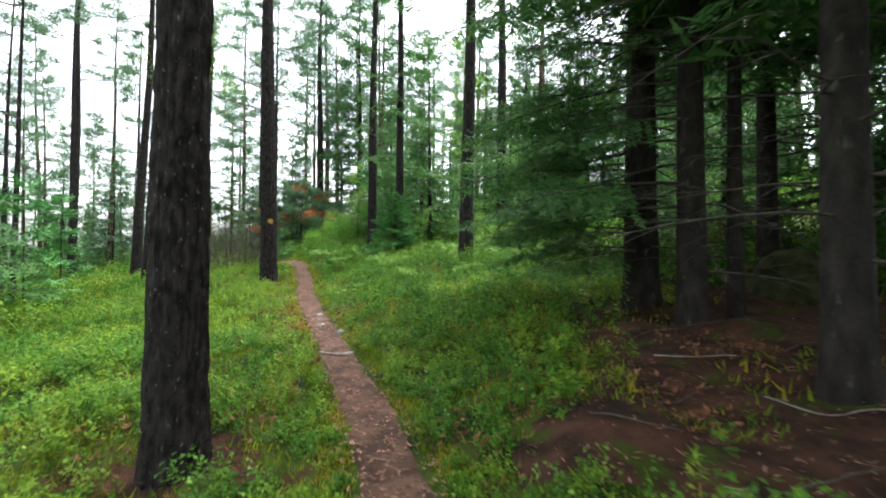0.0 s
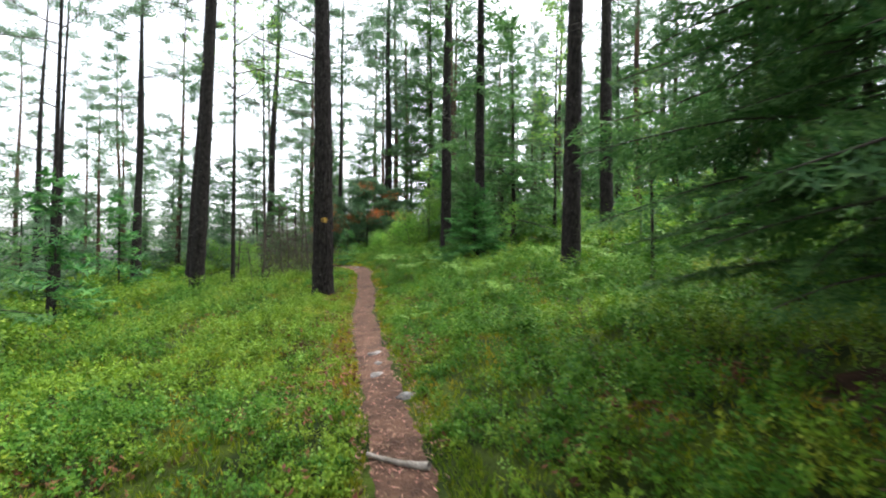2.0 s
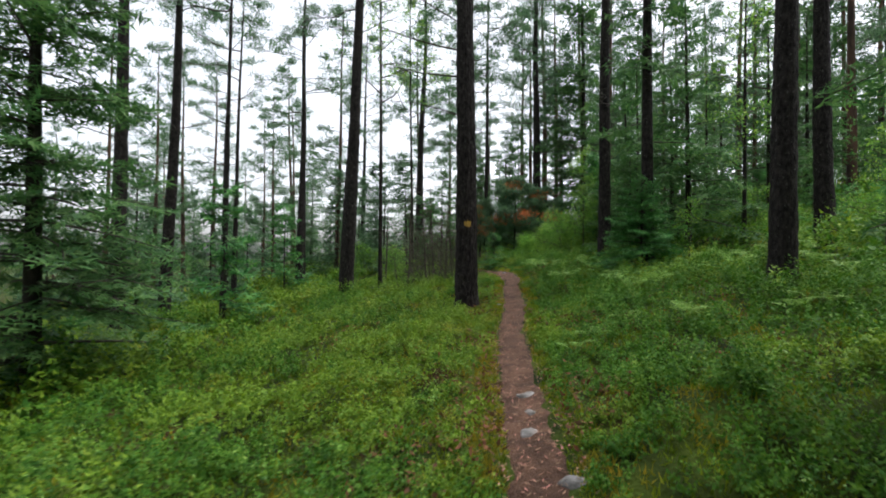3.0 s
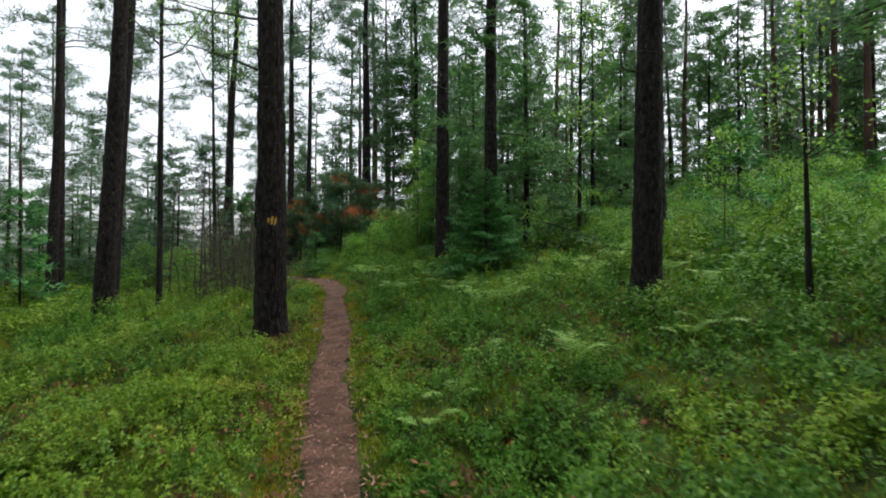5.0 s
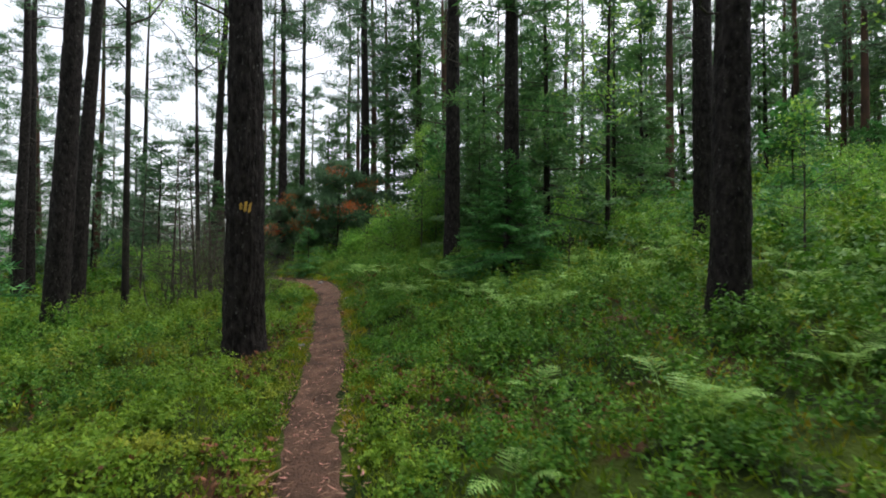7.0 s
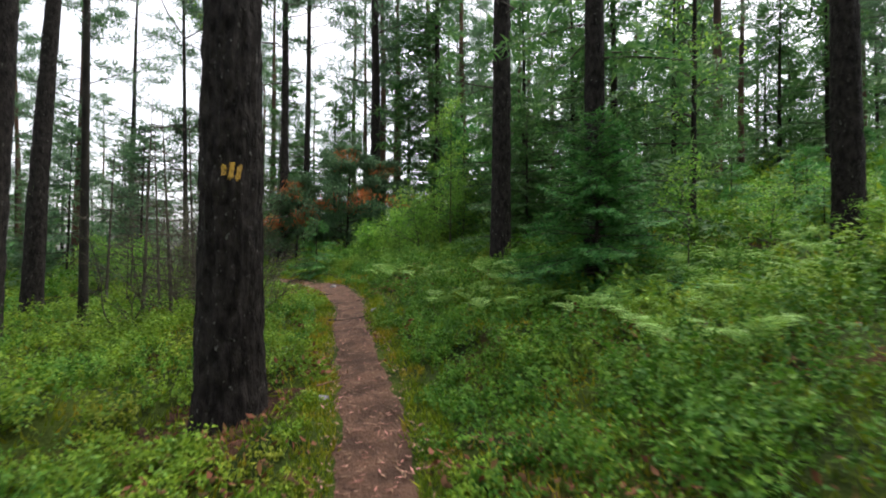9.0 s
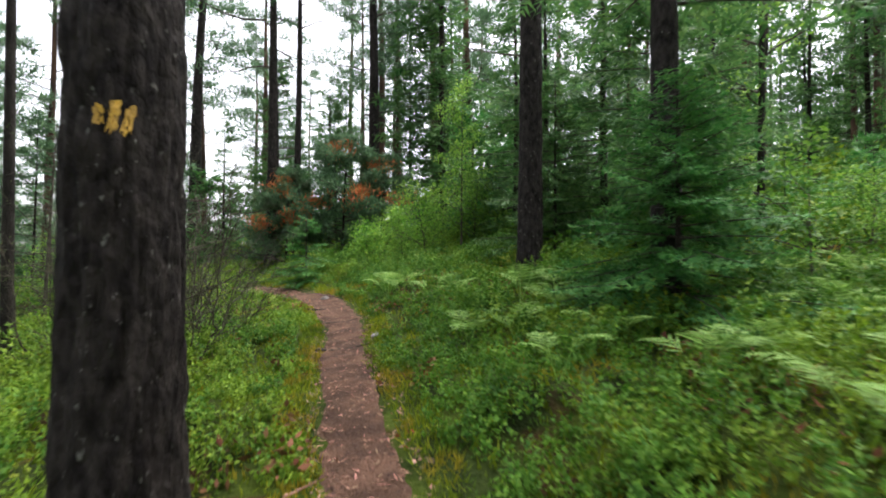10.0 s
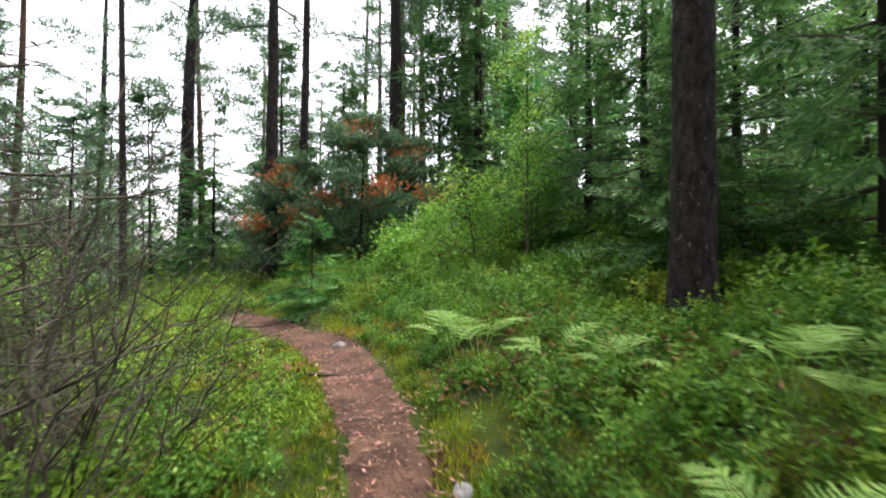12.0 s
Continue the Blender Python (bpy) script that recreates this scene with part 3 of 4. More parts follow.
leafy("birch_tree", -8.7, 16.6, "slender birch with bright green leaves high up", "tree", 13, 0.13, 5.5, 2.3, 0.075, 26, 5, mats=(SPRUCE_BARK, TWIG, BIRCH))
leafy("birch_tree", -10.5, 22.0, "slender birch with bright green leaves high up", "tree", 13, 0.13, 6, 2.4, 0.08, 24, 5, mats=(SPRUCE_BARK, TWIG, BIRCH))
leafy("birch_tree", 0.75, 18.6, "slender birch with light green leaves down its stem", "tree", 9, 0.11, 1.8, 1.5, 0.07, 34, 5, mats=(SPRUCE_BARK, TWIG, BIRCH))
leafy("birch_sapling", -3.6, 21.1, "slender birch sapling with yellow-green leaves", "tree", 3.6, 0.04, 0.6, 1.0, 0.045, 22, 8)
leafy("birch_sapling", 1.76, 11.46, "thin dark-stemmed sapling with sparse leaves", "tree", 3.4, 0.07, 1.4, 0.9, 0.05, 10, 4, mats=(SPRUCE_BARK, TWIG, BIRCH))
leafy("birch_sapling", 2.3, 14.5, "thin sapling with sparse leaves", "tree", 2.2, 0.03, 0.7, 0.7, 0.045, 10, 4)
leafy("birch_sapling", -0.6, 15.3, "thin sapling with sparse leaves", "tree", 1.6, 0.02, 0.5, 0.5, 0.045, 8, 3)
for x, y, h in ((-4.3, 21.3, 1.3), (-5.0, 22.4, 1.2), (-3.4, 22.6, 1.6), (-5.4, 20.6, 0.8)):
    leafy("light_green_bush", x, y, "feathery light green bush beyond the path", "bush", h, 0.04, 0.1, h * 0.75, 0.07, 20, 9, thin=0.3)
for x, y, h in ((1.2, 20.5, 1.4), (5.2, 14.6, 1.0), (4.6, 18.4, 1.2), (-10.5, 20.5, 1.2), (-12.5, 21.5, 1.3), (-9.6, 19.0, 0.9)):
    leafy("light_green_bush", x, y, "light green broadleaf bush on the slope", "bush", h, 0.03, 0.1, h * 0.8, 0.045, 14, 8)
thicket = [o for o in scene.objects if o.name.startswith("light_green_bush") and o.type == "EMPTY"][-6:]
for k, (x, y, q) in enumerate(((2.9, 15.6, 0.6), (3.6, 16.9, 0.8), (4.4, 15.4, 0.7), (5.1, 16.5, 0.9), (5.9, 15.7, 0.9), (3.3, 18.6, 0.9), (5.3, 18.2, 1.0), (6.3, 16.6, 1.0), (6.9, 19.2, 1.1), (2.0, 16.2, 0.5), (4.0, 13.6, 0.6), (5.2, 12.9, 0.7), (1.4, 17.5, 0.7), (7.4, 16.9, 1.1))):
    copy_thing(thicket[k % 6], pose(x, y, ground_z(x, y) - 0.03, 0, 0, 61 * k) @ Matrix.Diagonal((q * 1.15, q * 1.15, q, 1)))
low_spruce = near_spruce(3.2, 16.6, 0.03, 1.2, 0.06, 0.7, 0.07, 8, "low light green spruce sapling on the slope", mats=YOUNG_MATS, name="spruce_sapling")
for k, (x, y, q) in enumerate(((2.5, 18.0, 0.9), (3.9, 17.6, 1.0), (4.6, 16.2, 0.8), (5.6, 17.2, 1.1), (3.0, 19.6, 1.1), (4.2, 20.4, 1.2), (5.9, 19.4, 1.2), (1.9, 19.5, 0.9), (6.8, 18.0, 1.1), (2.6, 15.0, 0.6), (3.7, 14.6, 0.6), (6.4, 21.4, 1.3), (4.9, 22.4, 1.3), (2.8, 21.6, 1.2))):
    copy_thing(low_spruce, pose(x, y, ground_z(x, y) - 0.03, 0, 0, 77 * k) @ Matrix.Diagonal((q, q, q * (0.8 + 0.05 * (k % 5)), 1)))

# ---- far forest: a few built trees, then copies ----
far_pines, far_spruces = [], []
for k in range(4):
    seed += 1
    r = np.random.default_rng(seed)
    far_pines.append(plant("pine_tree", pine_parts(r, 0.26 + 0.03 * k, 14 + k, 2.8 + k, 2.3, 0.28, 5, 32, (0.3, 0.1), 9, 0.8, 0.02, 6), (RED_BARK, TWIG, PINE),
                           (-24, -18, 9, 14)[k], (18, 27, 34, 30)[k], "slender distant pine with a ragged open crown", "tree", "distant pines"))
for k in range(3):
    seed += 1
    r = np.random.default_rng(seed)
    far_spruces.append(plant("spruce_tree", spruce_parts(r, 0.2 + 0.04 * k, 9 + 2.5 * k, 0.6 + 0.4 * k, 1.9 + 0.2 * k, 0.26, 2.0, (0, 0), 8, whorl=(3, 5)), SPRUCE_MATS,
                             (9, 15, -4.5)[k], (28, 24, 27)[k], "dense dark green spruce reaching low to the ground", "tree", "distant spruces"))
small_spruces = []
for k in range(2):
    seed += 1
    r = np.random.default_rng(seed)
    small_spruces.append(plant("young_spruce", spruce_parts(r, 0.07, 2.6 + k, 0.15, 1.1, 0.19, 2.8, (0, 0), 7), YOUNG_MATS, (4.2, -14.5)[k], (18, 19)[k],
                               "young spruce among low shrubs", "tree", "young spruces"))
mid_spruces = []
for k in range(2):
    seed += 1
    r = np.random.default_rng(seed)
    mid_spruces.append(plant("spruce_tree", spruce_parts(r, 0.16, 6 + k, 0.4, 1.7, 0.15, 2.8, (0, 0), 8, whorl=(3, 5)), SPRUCE_MATS, (-0.9, 1.9)[k], (20.8, 22.6)[k],
                             "dense green spruce behind the pine trunks", "tree", "spruces behind the pines"))
deep_spruces = []
for k in range(2):
    seed += 1
    r = np.random.default_rng(seed)
    deep_spruces.append(plant("spruce_tree", spruce_parts(r, 0.25, 11 + 3 * k, 0.6, 2.3, 0.55, 1.4, (0, 0), 6), SPRUCE_MATS, (-6, 8)[k], (52, 50)[k],
                              "spruce deep in the forest", "tree", "deep forest"))
# spruces in the paler pine-needle colour, which stands in for haze between the trunks
understory = []
for k in range(2):
    seed += 1
    r = np.random.default_rng(seed)
    understory.append(plant("young_spruce", spruce_parts(r, 0.1, 4.4 + 1.2 * k, 0.3, 1.5, 0.21, 2.6, (0.1, 0), 7, whorl=(3, 5)), (SPRUCE_BARK, TWIG, PINE), (-12.5, -16.5)[k], (23, 25)[k],
                            "open young spruce between bare pine trunks", "tree", "understory spruces"))
FIXED = [(o.location.x, o.location.y) for o in scene.objects if o.type == "EMPTY"]


def scatter(models, count, box, gap, smin, smax, r):
    made = 0
    for _ in range(count * 30):
        if made == count:
            break
        x, y = r.uniform(box[0], box[1]), r.uniform(box[2], box[3])
        if any((x - a) ** 2 + (y - b) ** 2 < gap * gap for a, b in FIXED) or path_gap([x], [y])[0] < 2.0:
            continue
        FIXED.append((x, y))
        s = r.uniform(smin, smax)
        copy_thing(models[r.integers(len(models))], pose(x, y, ground_z(x, y) - 0.05, 0, r.uniform(-2, 2), r.uniform(0, 360)) @ Matrix.Diagonal((s, s, s, 1)))
        made += 1


r = np.random.default_rng(31)
for k, (x, y, s) in enumerate(((-2.4, 23.0, 0.62), (3.4, 25.0, 0.6), (-4.4, 25.8, 0.55), (-9.6, 26.4, 0.5), (-8.3, 27.6, 0.55), (-11.2, 29.4, 0.5), (-5.6, 27.6, 0.6), (-10.4, 24.6, 0.35), (0.4, 26.5, 0.6), (-0.5, 18.8, 0.62), (-1.9, 21.4, 0.6))):
    FIXED.append((x, y))
    copy_thing(mid_spruces[k % 2], pose(x, y, ground_z(x, y) - 0.05, 0, 0, 70 * k) @ Matrix.Diagonal((s * 1.7, s * 1.7, s * 1.7, 1)))
for k, (x, y, s) in enumerate(((7.4, 9.6, 1.5), (8.6, 7.4, 1.6), (7.0, 12.4, 1.3), (9.6, 10.6, 1.6), (7.8, 4.6, 1.6), (10.4, 8.4, 1.7))):
    FIXED.append((x, y))
    copy_thing(mid_spruces[k % 2], pose(x, y, ground_z(x, y) - 0.05, 0, 0, 50 * k) @ Matrix.Diagonal((s, s, s, 1)))
scatter(far_pines, 8, (-26, -13, 16, 34), 3.2, 0.75, 1.0, r)
scatter(far_pines, 7, (-13, -3, 26, 36), 1.6, 0.8, 1.1, r)
scatter(far_pines, 11, (-52, -14, 26, 62), 3.0, 0.8, 1.1, r)
scatter(far_pines, 18, (-16, 3, 30, 62), 2.2, 0.85, 1.1, r)
scatter(far_pines, 22, (4, 26, 25, 48), 2.4, 0.85, 1.15, r)
scatter(far_spruces, 5, (-34, -14, 24, 46), 2.6, 0.4, 0.7, r)
scatter(far_spruces, 6, (-11, 2, 28, 44), 2.0, 0.5, 0.95, r)
scatter(far_spruces, 16, (5, 26, 29, 48), 2.0, 0.7, 1.15, r)
scatter(far_spruces, 4, (11, 18, 3, 14), 2.4, 0.9, 1.1, r)
scatter(understory, 22, (-30, -10.5, 17, 34), 1.9, 0.7, 1.2, r)
scatter(understory, 12, (-34, -16, 9, 20), 2.2, 0.7, 1.1, r)
scatter(far_spruces, 9, (-40, -8, 30, 46), 2.2, 0.5, 0.9, r)
scatter(small_spruces, 26, (-34, -10, 12, 40), 1.5, 0.5, 1.1, r)
scatter(small_spruces, 8, (6, 15, 20, 28), 1.4, 0.4, 0.7, r)
scatter(small_spruces, 14, (-12, 3, 24, 34), 1.2, 0.7, 1.3, r)
scatter(deep_spruces, 16, (-70, -12, 48, 95), 2.5, 0.5, 0.8, r)
scatter(deep_spruces, 20, (-12, 50, 46, 80), 2.0, 0.8, 1.2, r)
# unseen trees behind the start, added as closure and for their shade
scatter(far_pines, 4, (-18, 1.5, -16, -4), 3.0, 0.9, 1.1, r)
scatter(far_spruces, 3, (3, 16, -14, 0), 3.0, 0.9, 1.1, r)

# ---- low plants ----
def dome(r, x, y, rad, high, per, leaf, spread_up=1.2, sprigs=7):
    """Leaves of low shrubs: one bush of leafy sprigs at each (x, y)."""
    n = len(x)
    a, q = r.uniform(0, 6.283, (n, sprigs)), np.sqrt(r.uniform(0, 1, (n, sprigs)))
    px, py = x[:, None] + rad[:, None] * q * np.cos(a), y[:, None] + rad[:, None] * q * np.sin(a)
    pz = land(x, y)[:, None] + high[:, None] * (1 - 0.5 * q ** 2) * r.uniform(0.55, 1.0, (n, sprigs))
    k = max(per // sprigs, 1)
    down = r.uniform(0, 1, (n, sprigs, k)) ** 1.5
    wide = rad[:, None, None] * 0.34
    lx = px[..., None] + r.normal(0, 1, down.shape) * wide - (px - x[:, None])[..., None] * down * 0.4
    ly = py[..., None] + r.normal(0, 1, down.shape) * wide - (py - y[:, None])[..., None] * down * 0.4
    lz = pz[..., None] - down * high[:, None, None] * 0.6 - 1.2 * ((lx - px[..., None]) ** 2 + (ly - py[..., None]) ** 2)
    b = np.stack([lx, ly, lz], -1).reshape(-1, 3)
    ok = path_gap(b[:, 0], b[:, 1]) > path_half(b[:, 0], b[:, 1]) - 0.02 + 0.08 * r.uniform(-1, 1, len(b))
    b = b[ok]
    nrm = any_way(len(b), r, spread_up)
    way = across(nrm, r)
    s = np.repeat(leaf, sprigs * k)[ok] * r.uniform(0.7, 1.3, len(b))
    return leaves(b, way, np.cross(nrm, way), s, s * 0.56)


def sown(r, box, per_m2, lo, hi, ease=None):
    """Sites in a box whose distance from the path lies between lo and hi."""
    n = int((box[1] - box[0]) * (box[3] - box[2]) * per_m2)
    x, y = r.uniform(box[0], box[1], n), r.uniform(box[2], box[3], n)
    g = path_gap(x, y)
    ok = (g > lo) & (g < hi)
    for a, b2 in FIXED[:16]:
        ok &= (x - a) ** 2 + (y - b2) ** 2 > 0.1
    return x[ok], y[ok]


def bushes(r, x, y, rad, high, sprigs, per, leaf, single=False):
    """Leaves of low shrubs: on the domed top of each bush stand short leafy sprigs."""
    n = len(x)
    a, e = r.uniform(0, 6.283, (n, sprigs)), r.uniform(0.12, 1.0, (n, sprigs))
    out = np.sqrt(1 - e ** 2)
    swell = r.uniform(0.7, 1.12, (n, sprigs))
    px = x[:, None] + rad[:, None] * out * np.cos(a) * swell
    py = y[:, None] + rad[:, None] * out * np.sin(a) * swell
    pz = 0.6 * land(x, y)[:, None] + 0.4 * land(px, py) + high[:, None] * e * swell
    d = unit(np.stack([np.cos(a) * out * 0.7 + r.normal(0, 0.25, a.shape), np.sin(a) * out * 0.7 + r.normal(0, 0.25, a.shape), 0.55 + e], -1))
    t = r.uniform(-1.0, 0.5, (n, sprigs, per))
    size = np.repeat(leaf, sprigs * per) * r.uniform(0.7, 1.3, n * sprigs * per)
    b = np.stack([px, py, pz], -1)[:, :, None] + d[:, :, None] * (t * leaf[:, None, None] * 2.6)[..., None]
    D = np.broadcast_to(d[:, :, None], b.shape).reshape(-1, 3)
    b = b.reshape(-1, 3) + r.normal(0, 0.45, (len(D), 3)) * size[:, None]
    g = path_gap(b[:, 0], b[:, 1])
    ok = g > path_half(b[:, 0], b[:, 1]) + 0.05 * r.uniform(-1, 1, len(b))
    b, D, size = b[ok], D[ok], size[ok]
    way = unit(across(D, r) + D * r.uniform(-0.1, 0.9, (len(D), 1)))
    side = unit(np.cross(unit(D + r.normal(0, 0.35, D.shape)), way))
    return needles(b, way, side, size, size * 0.62) if single else leaves(b, way, side, size, size * 0.62)


r = np.random.default_rng(5)
cover = {"dark": [], "light": []}
for box, per_m2, lo, hi, radius, sprigs, per, leaf, single in (((-9, 4, 1, 21), 24, 0.28, 1.0, (0.1, 0.19), 18, 11, 0.026, False),
                                                            ((-9, 5, 1, 22), 15, 1.0, 2.4, (0.13, 0.26), 20, 12, 0.033, True),
                                                            ((-11, 7, 1, 24), 11, 2.4, 5, (0.16, 0.32), 19, 12, 0.042, True),
                                                            ((-16, 12, 1, 29), 4, 5, 10, (0.25, 0.5), 15, 9, 0.085, True),
                                                            ((-14, 10, -9, 1), 3, 0.4, 14, (0.25, 0.5), 12, 7, 0.09, True),
                                                            ((-26, 18, 2, 42), 1.4, 10, 40, (0.4, 0.8), 12, 6, 0.17, True)):
    x, y = sown(r, box, per_m2, lo, hi)
    lump = noise2(x, y, 0.9, 41) * 0.6 + noise2(x, y, 0.35, 42) * 0.4
    ok = (r.uniform(0, 1, len(x)) > shade_floor(x, y) * 1.2) & (trunk_foot(x, y) < 0.4) & (lump > 0.2)
    x, y, lump = x[ok], y[ok], lump[ok]
    east = x > np.interp(y, PY, PX)
    edge = np.clip((path_gap(x, y) - 0.12) / 0.75, 0.32, 1)
    rad = r.uniform(*radius, len(x)) * (0.5 + 0.5 * edge)
    high = rad * np.where(east, 1.3, 0.9) * r.uniform(0.7, 1.25, len(x)) * np.clip(2.4 * lump - 0.2, 0.3, 1.7) * edge + 0.04
    # patchy leaf tones; paler west of the path, partly standing in for brighter light
    pale = noise2(x, y, 1.3, 43) + r.uniform(-0.18, 0.18, len(x)) + np.where(east, -0.12, 0.1) + 0.12 * (1 - edge) > 0.53
    for tone, pick in (("light", pale), ("dark", ~pale)):
        cover[tone].append(bushes(r, x[pick], y[pick], rad[pick], high[pick], sprigs, per, np.full(pick.sum(), leaf), single))
for tone, name, mat, label in (("dark", "bilberry_shrubs", BILBERRY, "low green bilberry shrubs covering the forest floor"),
                               ("light", "yellow_green_shrubs", LIME, "low yellow-green leafy shrubs among darker bilberry")):
    shrubs = new(name, build(name, cover[tone]))
    shrubs.data.materials.append(mat)
    tagged(shrubs, label, "shrubs", kind="stuff")

# dry brown leaves lying between the shrubs
x, y = sown(r, (-9, 5, 1, 21), 260, 0.22, 3.2)
ok = (noise2(x, y, 0.8, 51) * 0.7 + noise2(x, y, 0.25, 52) * 0.4 > 0.66) | (trunk_foot(x, y) > 0.3)
x, y = x[ok], y[ok]
b = np.stack([x, y, land(x, y) + r.uniform(0.01, 0.12, len(x)) * np.where(trunk_foot(x, y) > 0.3, 0.3, 1)], 1)
nrm = any_way(len(b), r, 1.6)
way = across(nrm, r)
sz = r.uniform(0.03, 0.075, len(b))
dry = new("dry_leaves", build("dry_leaves", [leaves(b, way, np.cross(nrm, way), sz, sz * 0.5)]))
dry.data.materials.append(BROWN)
tagged(dry, "dry brown leaves and withered stalks between the shrubs", "leaves", kind="stuff")

# pale upright shoots over the shrubs; their lighter colour also puts in highlights
x, y = sown(r, (-9, 5, 1, 21), 13, 0.4, 4.0)
ok = (shade_floor(x, y) < 0.2) & (trunk_foot(x, y) < 0.1) & (noise2(x, y, 0.9, 41) > 0.45)
x, y = x[ok], y[ok]
n = len(x)
lean = r.normal(0, 0.25, (n, 2))
t = np.tile(np.linspace(0.4, 1, 14), (n, 1))
hgt = np.clip(path_gap(x, y) / 1.2, 0.4, 1)[:, None] * r.uniform(0.26, 0.46, (n, 1))
b = np.stack([x[:, None] + lean[:, :1] * t * hgt, y[:, None] + lean[:, 1:] * t * hgt, land(x, y)[:, None] + t * hgt], -1).reshape(-1, 3)
b += r.normal(0, 0.018, b.shape)
nrm = any_way(len(b), r, 1.3)
way = across(nrm, r)
sz = r.uniform(0.018, 0.036, len(b))
shoots = new("bilberry_shoots", build("bilberry_shoots", [leaves(b, way, np.cross(nrm, way), sz, sz * 0.55)]))
shoots.data.materials.append(SPRIG)
tagged(shoots, "pale green upright shoots above the bilberry shrubs", "shoots", kind="stuff")

# moss and thin grass between the shrubs
blade = []
for box, per_m2, lo, hi, size in (((-9, 7, 1, 22), 3600, 0.17, 0.44, 0.055), ((-9, 7, 1, 22), 760, 0.5, 2.6, 0.07), ((-11, 8, 1, 24), 150, 2.6, 5, 0.1), ((-20, 14, 2, 34), 25, 5, 30, 0.2)):
    x, y = sown(r, box, per_m2, lo, hi)
    ok = (r.uniform(0, 1, len(x)) > shade_floor(x, y) * np.where(noise2(x, y, 0.6, 61) > 0.56, 0.2, 1.2)) & (path_gap(x, y) > path_half(x, y) - 0.03 * r.uniform(0, 1, len(x)))
    x, y = x[ok], y[ok]
    b = np.stack([x, y, land(x, y) - 0.01], 1)
    w2 = any_way(len(b), r, 1.6)
    s = size * r.uniform(0.5, 1.4, len(b))
    blade.append(needles(b, w2, across(w2, r), s, s * 0.22))
moss = new("moss_and_grass", build("moss_and_grass", blade))
moss.data.materials.append(MOSSY)
tagged(moss, "yellow-green moss and short thin grass between the shrubs", "moss", kind="stuff")

# chips and needles on the path and under the spruces
x, y = sown(r, (-8, 2, 1, 21), 420, -1, 0.28)
x2, y2 = r.uniform(0.4, 6, 5000), r.uniform(0.8, 8.5, 5000)
ok = shade_floor(x2, y2) > 0.3
x, y = np.concatenate([x, x2[ok]]), np.concatenate([y, y2[ok]])
b = np.stack([x, y, land(x, y) + np.where(path_gap(x, y) < 0.3, 0.026, 0.01)], 1)
w2 = any_way(len(b), r) * np.array([[1, 1, 0.12]])
w2 = unit(w2)
s = r.uniform(0.015, 0.085, len(b)) * r.uniform(0.5, 1.2, len(b))
chips = new("wood_chips", build("wood_chips", [leaves(b, w2, unit(np.cross(np.array([[0, 0, 1.0]]), w2)), s, np.minimum(s * 0.3, 0.012), 0.1)]))
chips.data.materials.append(CHIP)
tagged(chips, "pale wood chips and brown needles strewn on the path", "litter", kind="stuff")


# ---- ferns ----
def frond_mesh(r, length, pinnae=15):
    """A bracken frond: a steep bare stalk, then a flat feathered blade bending over."""
    s = np.linspace(0, 1, 14)
    tip = r.uniform(-0.45, 0.05)
    ang = np.where(s < 0.45, 1.3 - 0.35 * s, np.interp(s, [0.45, 0.62, 1], [1.14, 0.35, tip]))
    d = length / 13
    px = np.concatenate([[0], np.cumsum(np.cos(ang[:-1]) * d)])
    pz = np.concatenate([[0], np.cumsum(np.sin(ang[:-1]) * d)])
    line = np.stack([px, np.sin(s * 2.0) * length * r.uniform(-0.08, 0.08), pz], 1)
    chunks = [tube(line, np.linspace(0.005, 0.0012, 14), 4)]
    t = np.linspace(0.47, 0.995, pinnae)
    P = np.stack([np.interp(t, s, line[:, c]) for c in range(3)], 1)
    D = unit(np.gradient(P, axis=0))
    up = unit(np.cross(D, np.array([[0, 1.0, 0]])))
    up *= np.sign(up[:, 2:3])
    S = np.cross(up, D)
    u = (t - 0.47) / 0.525
    shape = length * 0.3 * (1 - u) ** 0.75 * np.clip(0.75 + u * 2, 0, 1) + 0.01
    gap = length * 0.525 / pinnae
    for sg in (-1, 1):
        W = unit(S * sg + D * 0.45 - up * 0.12 + r.normal(0, 0.08, S.shape))
        chunks.append(leaves(P, W, np.cross(up, W) * sg, shape, gap * 0.3, 0.1))
        for q in np.linspace(0.08, 0.86, 8):
            for s2 in (-1, 1):
                T = np.cross(up, W) * s2
                chunks.append(needles(P + W * (shape * q)[:, None], unit(T + W * 0.6), W, np.minimum(shape * 0.22, gap * 0.8) * (1.1 - 0.8 * q), np.minimum(shape * 0.1, gap * 0.4)))
    return build("frond", chunks)


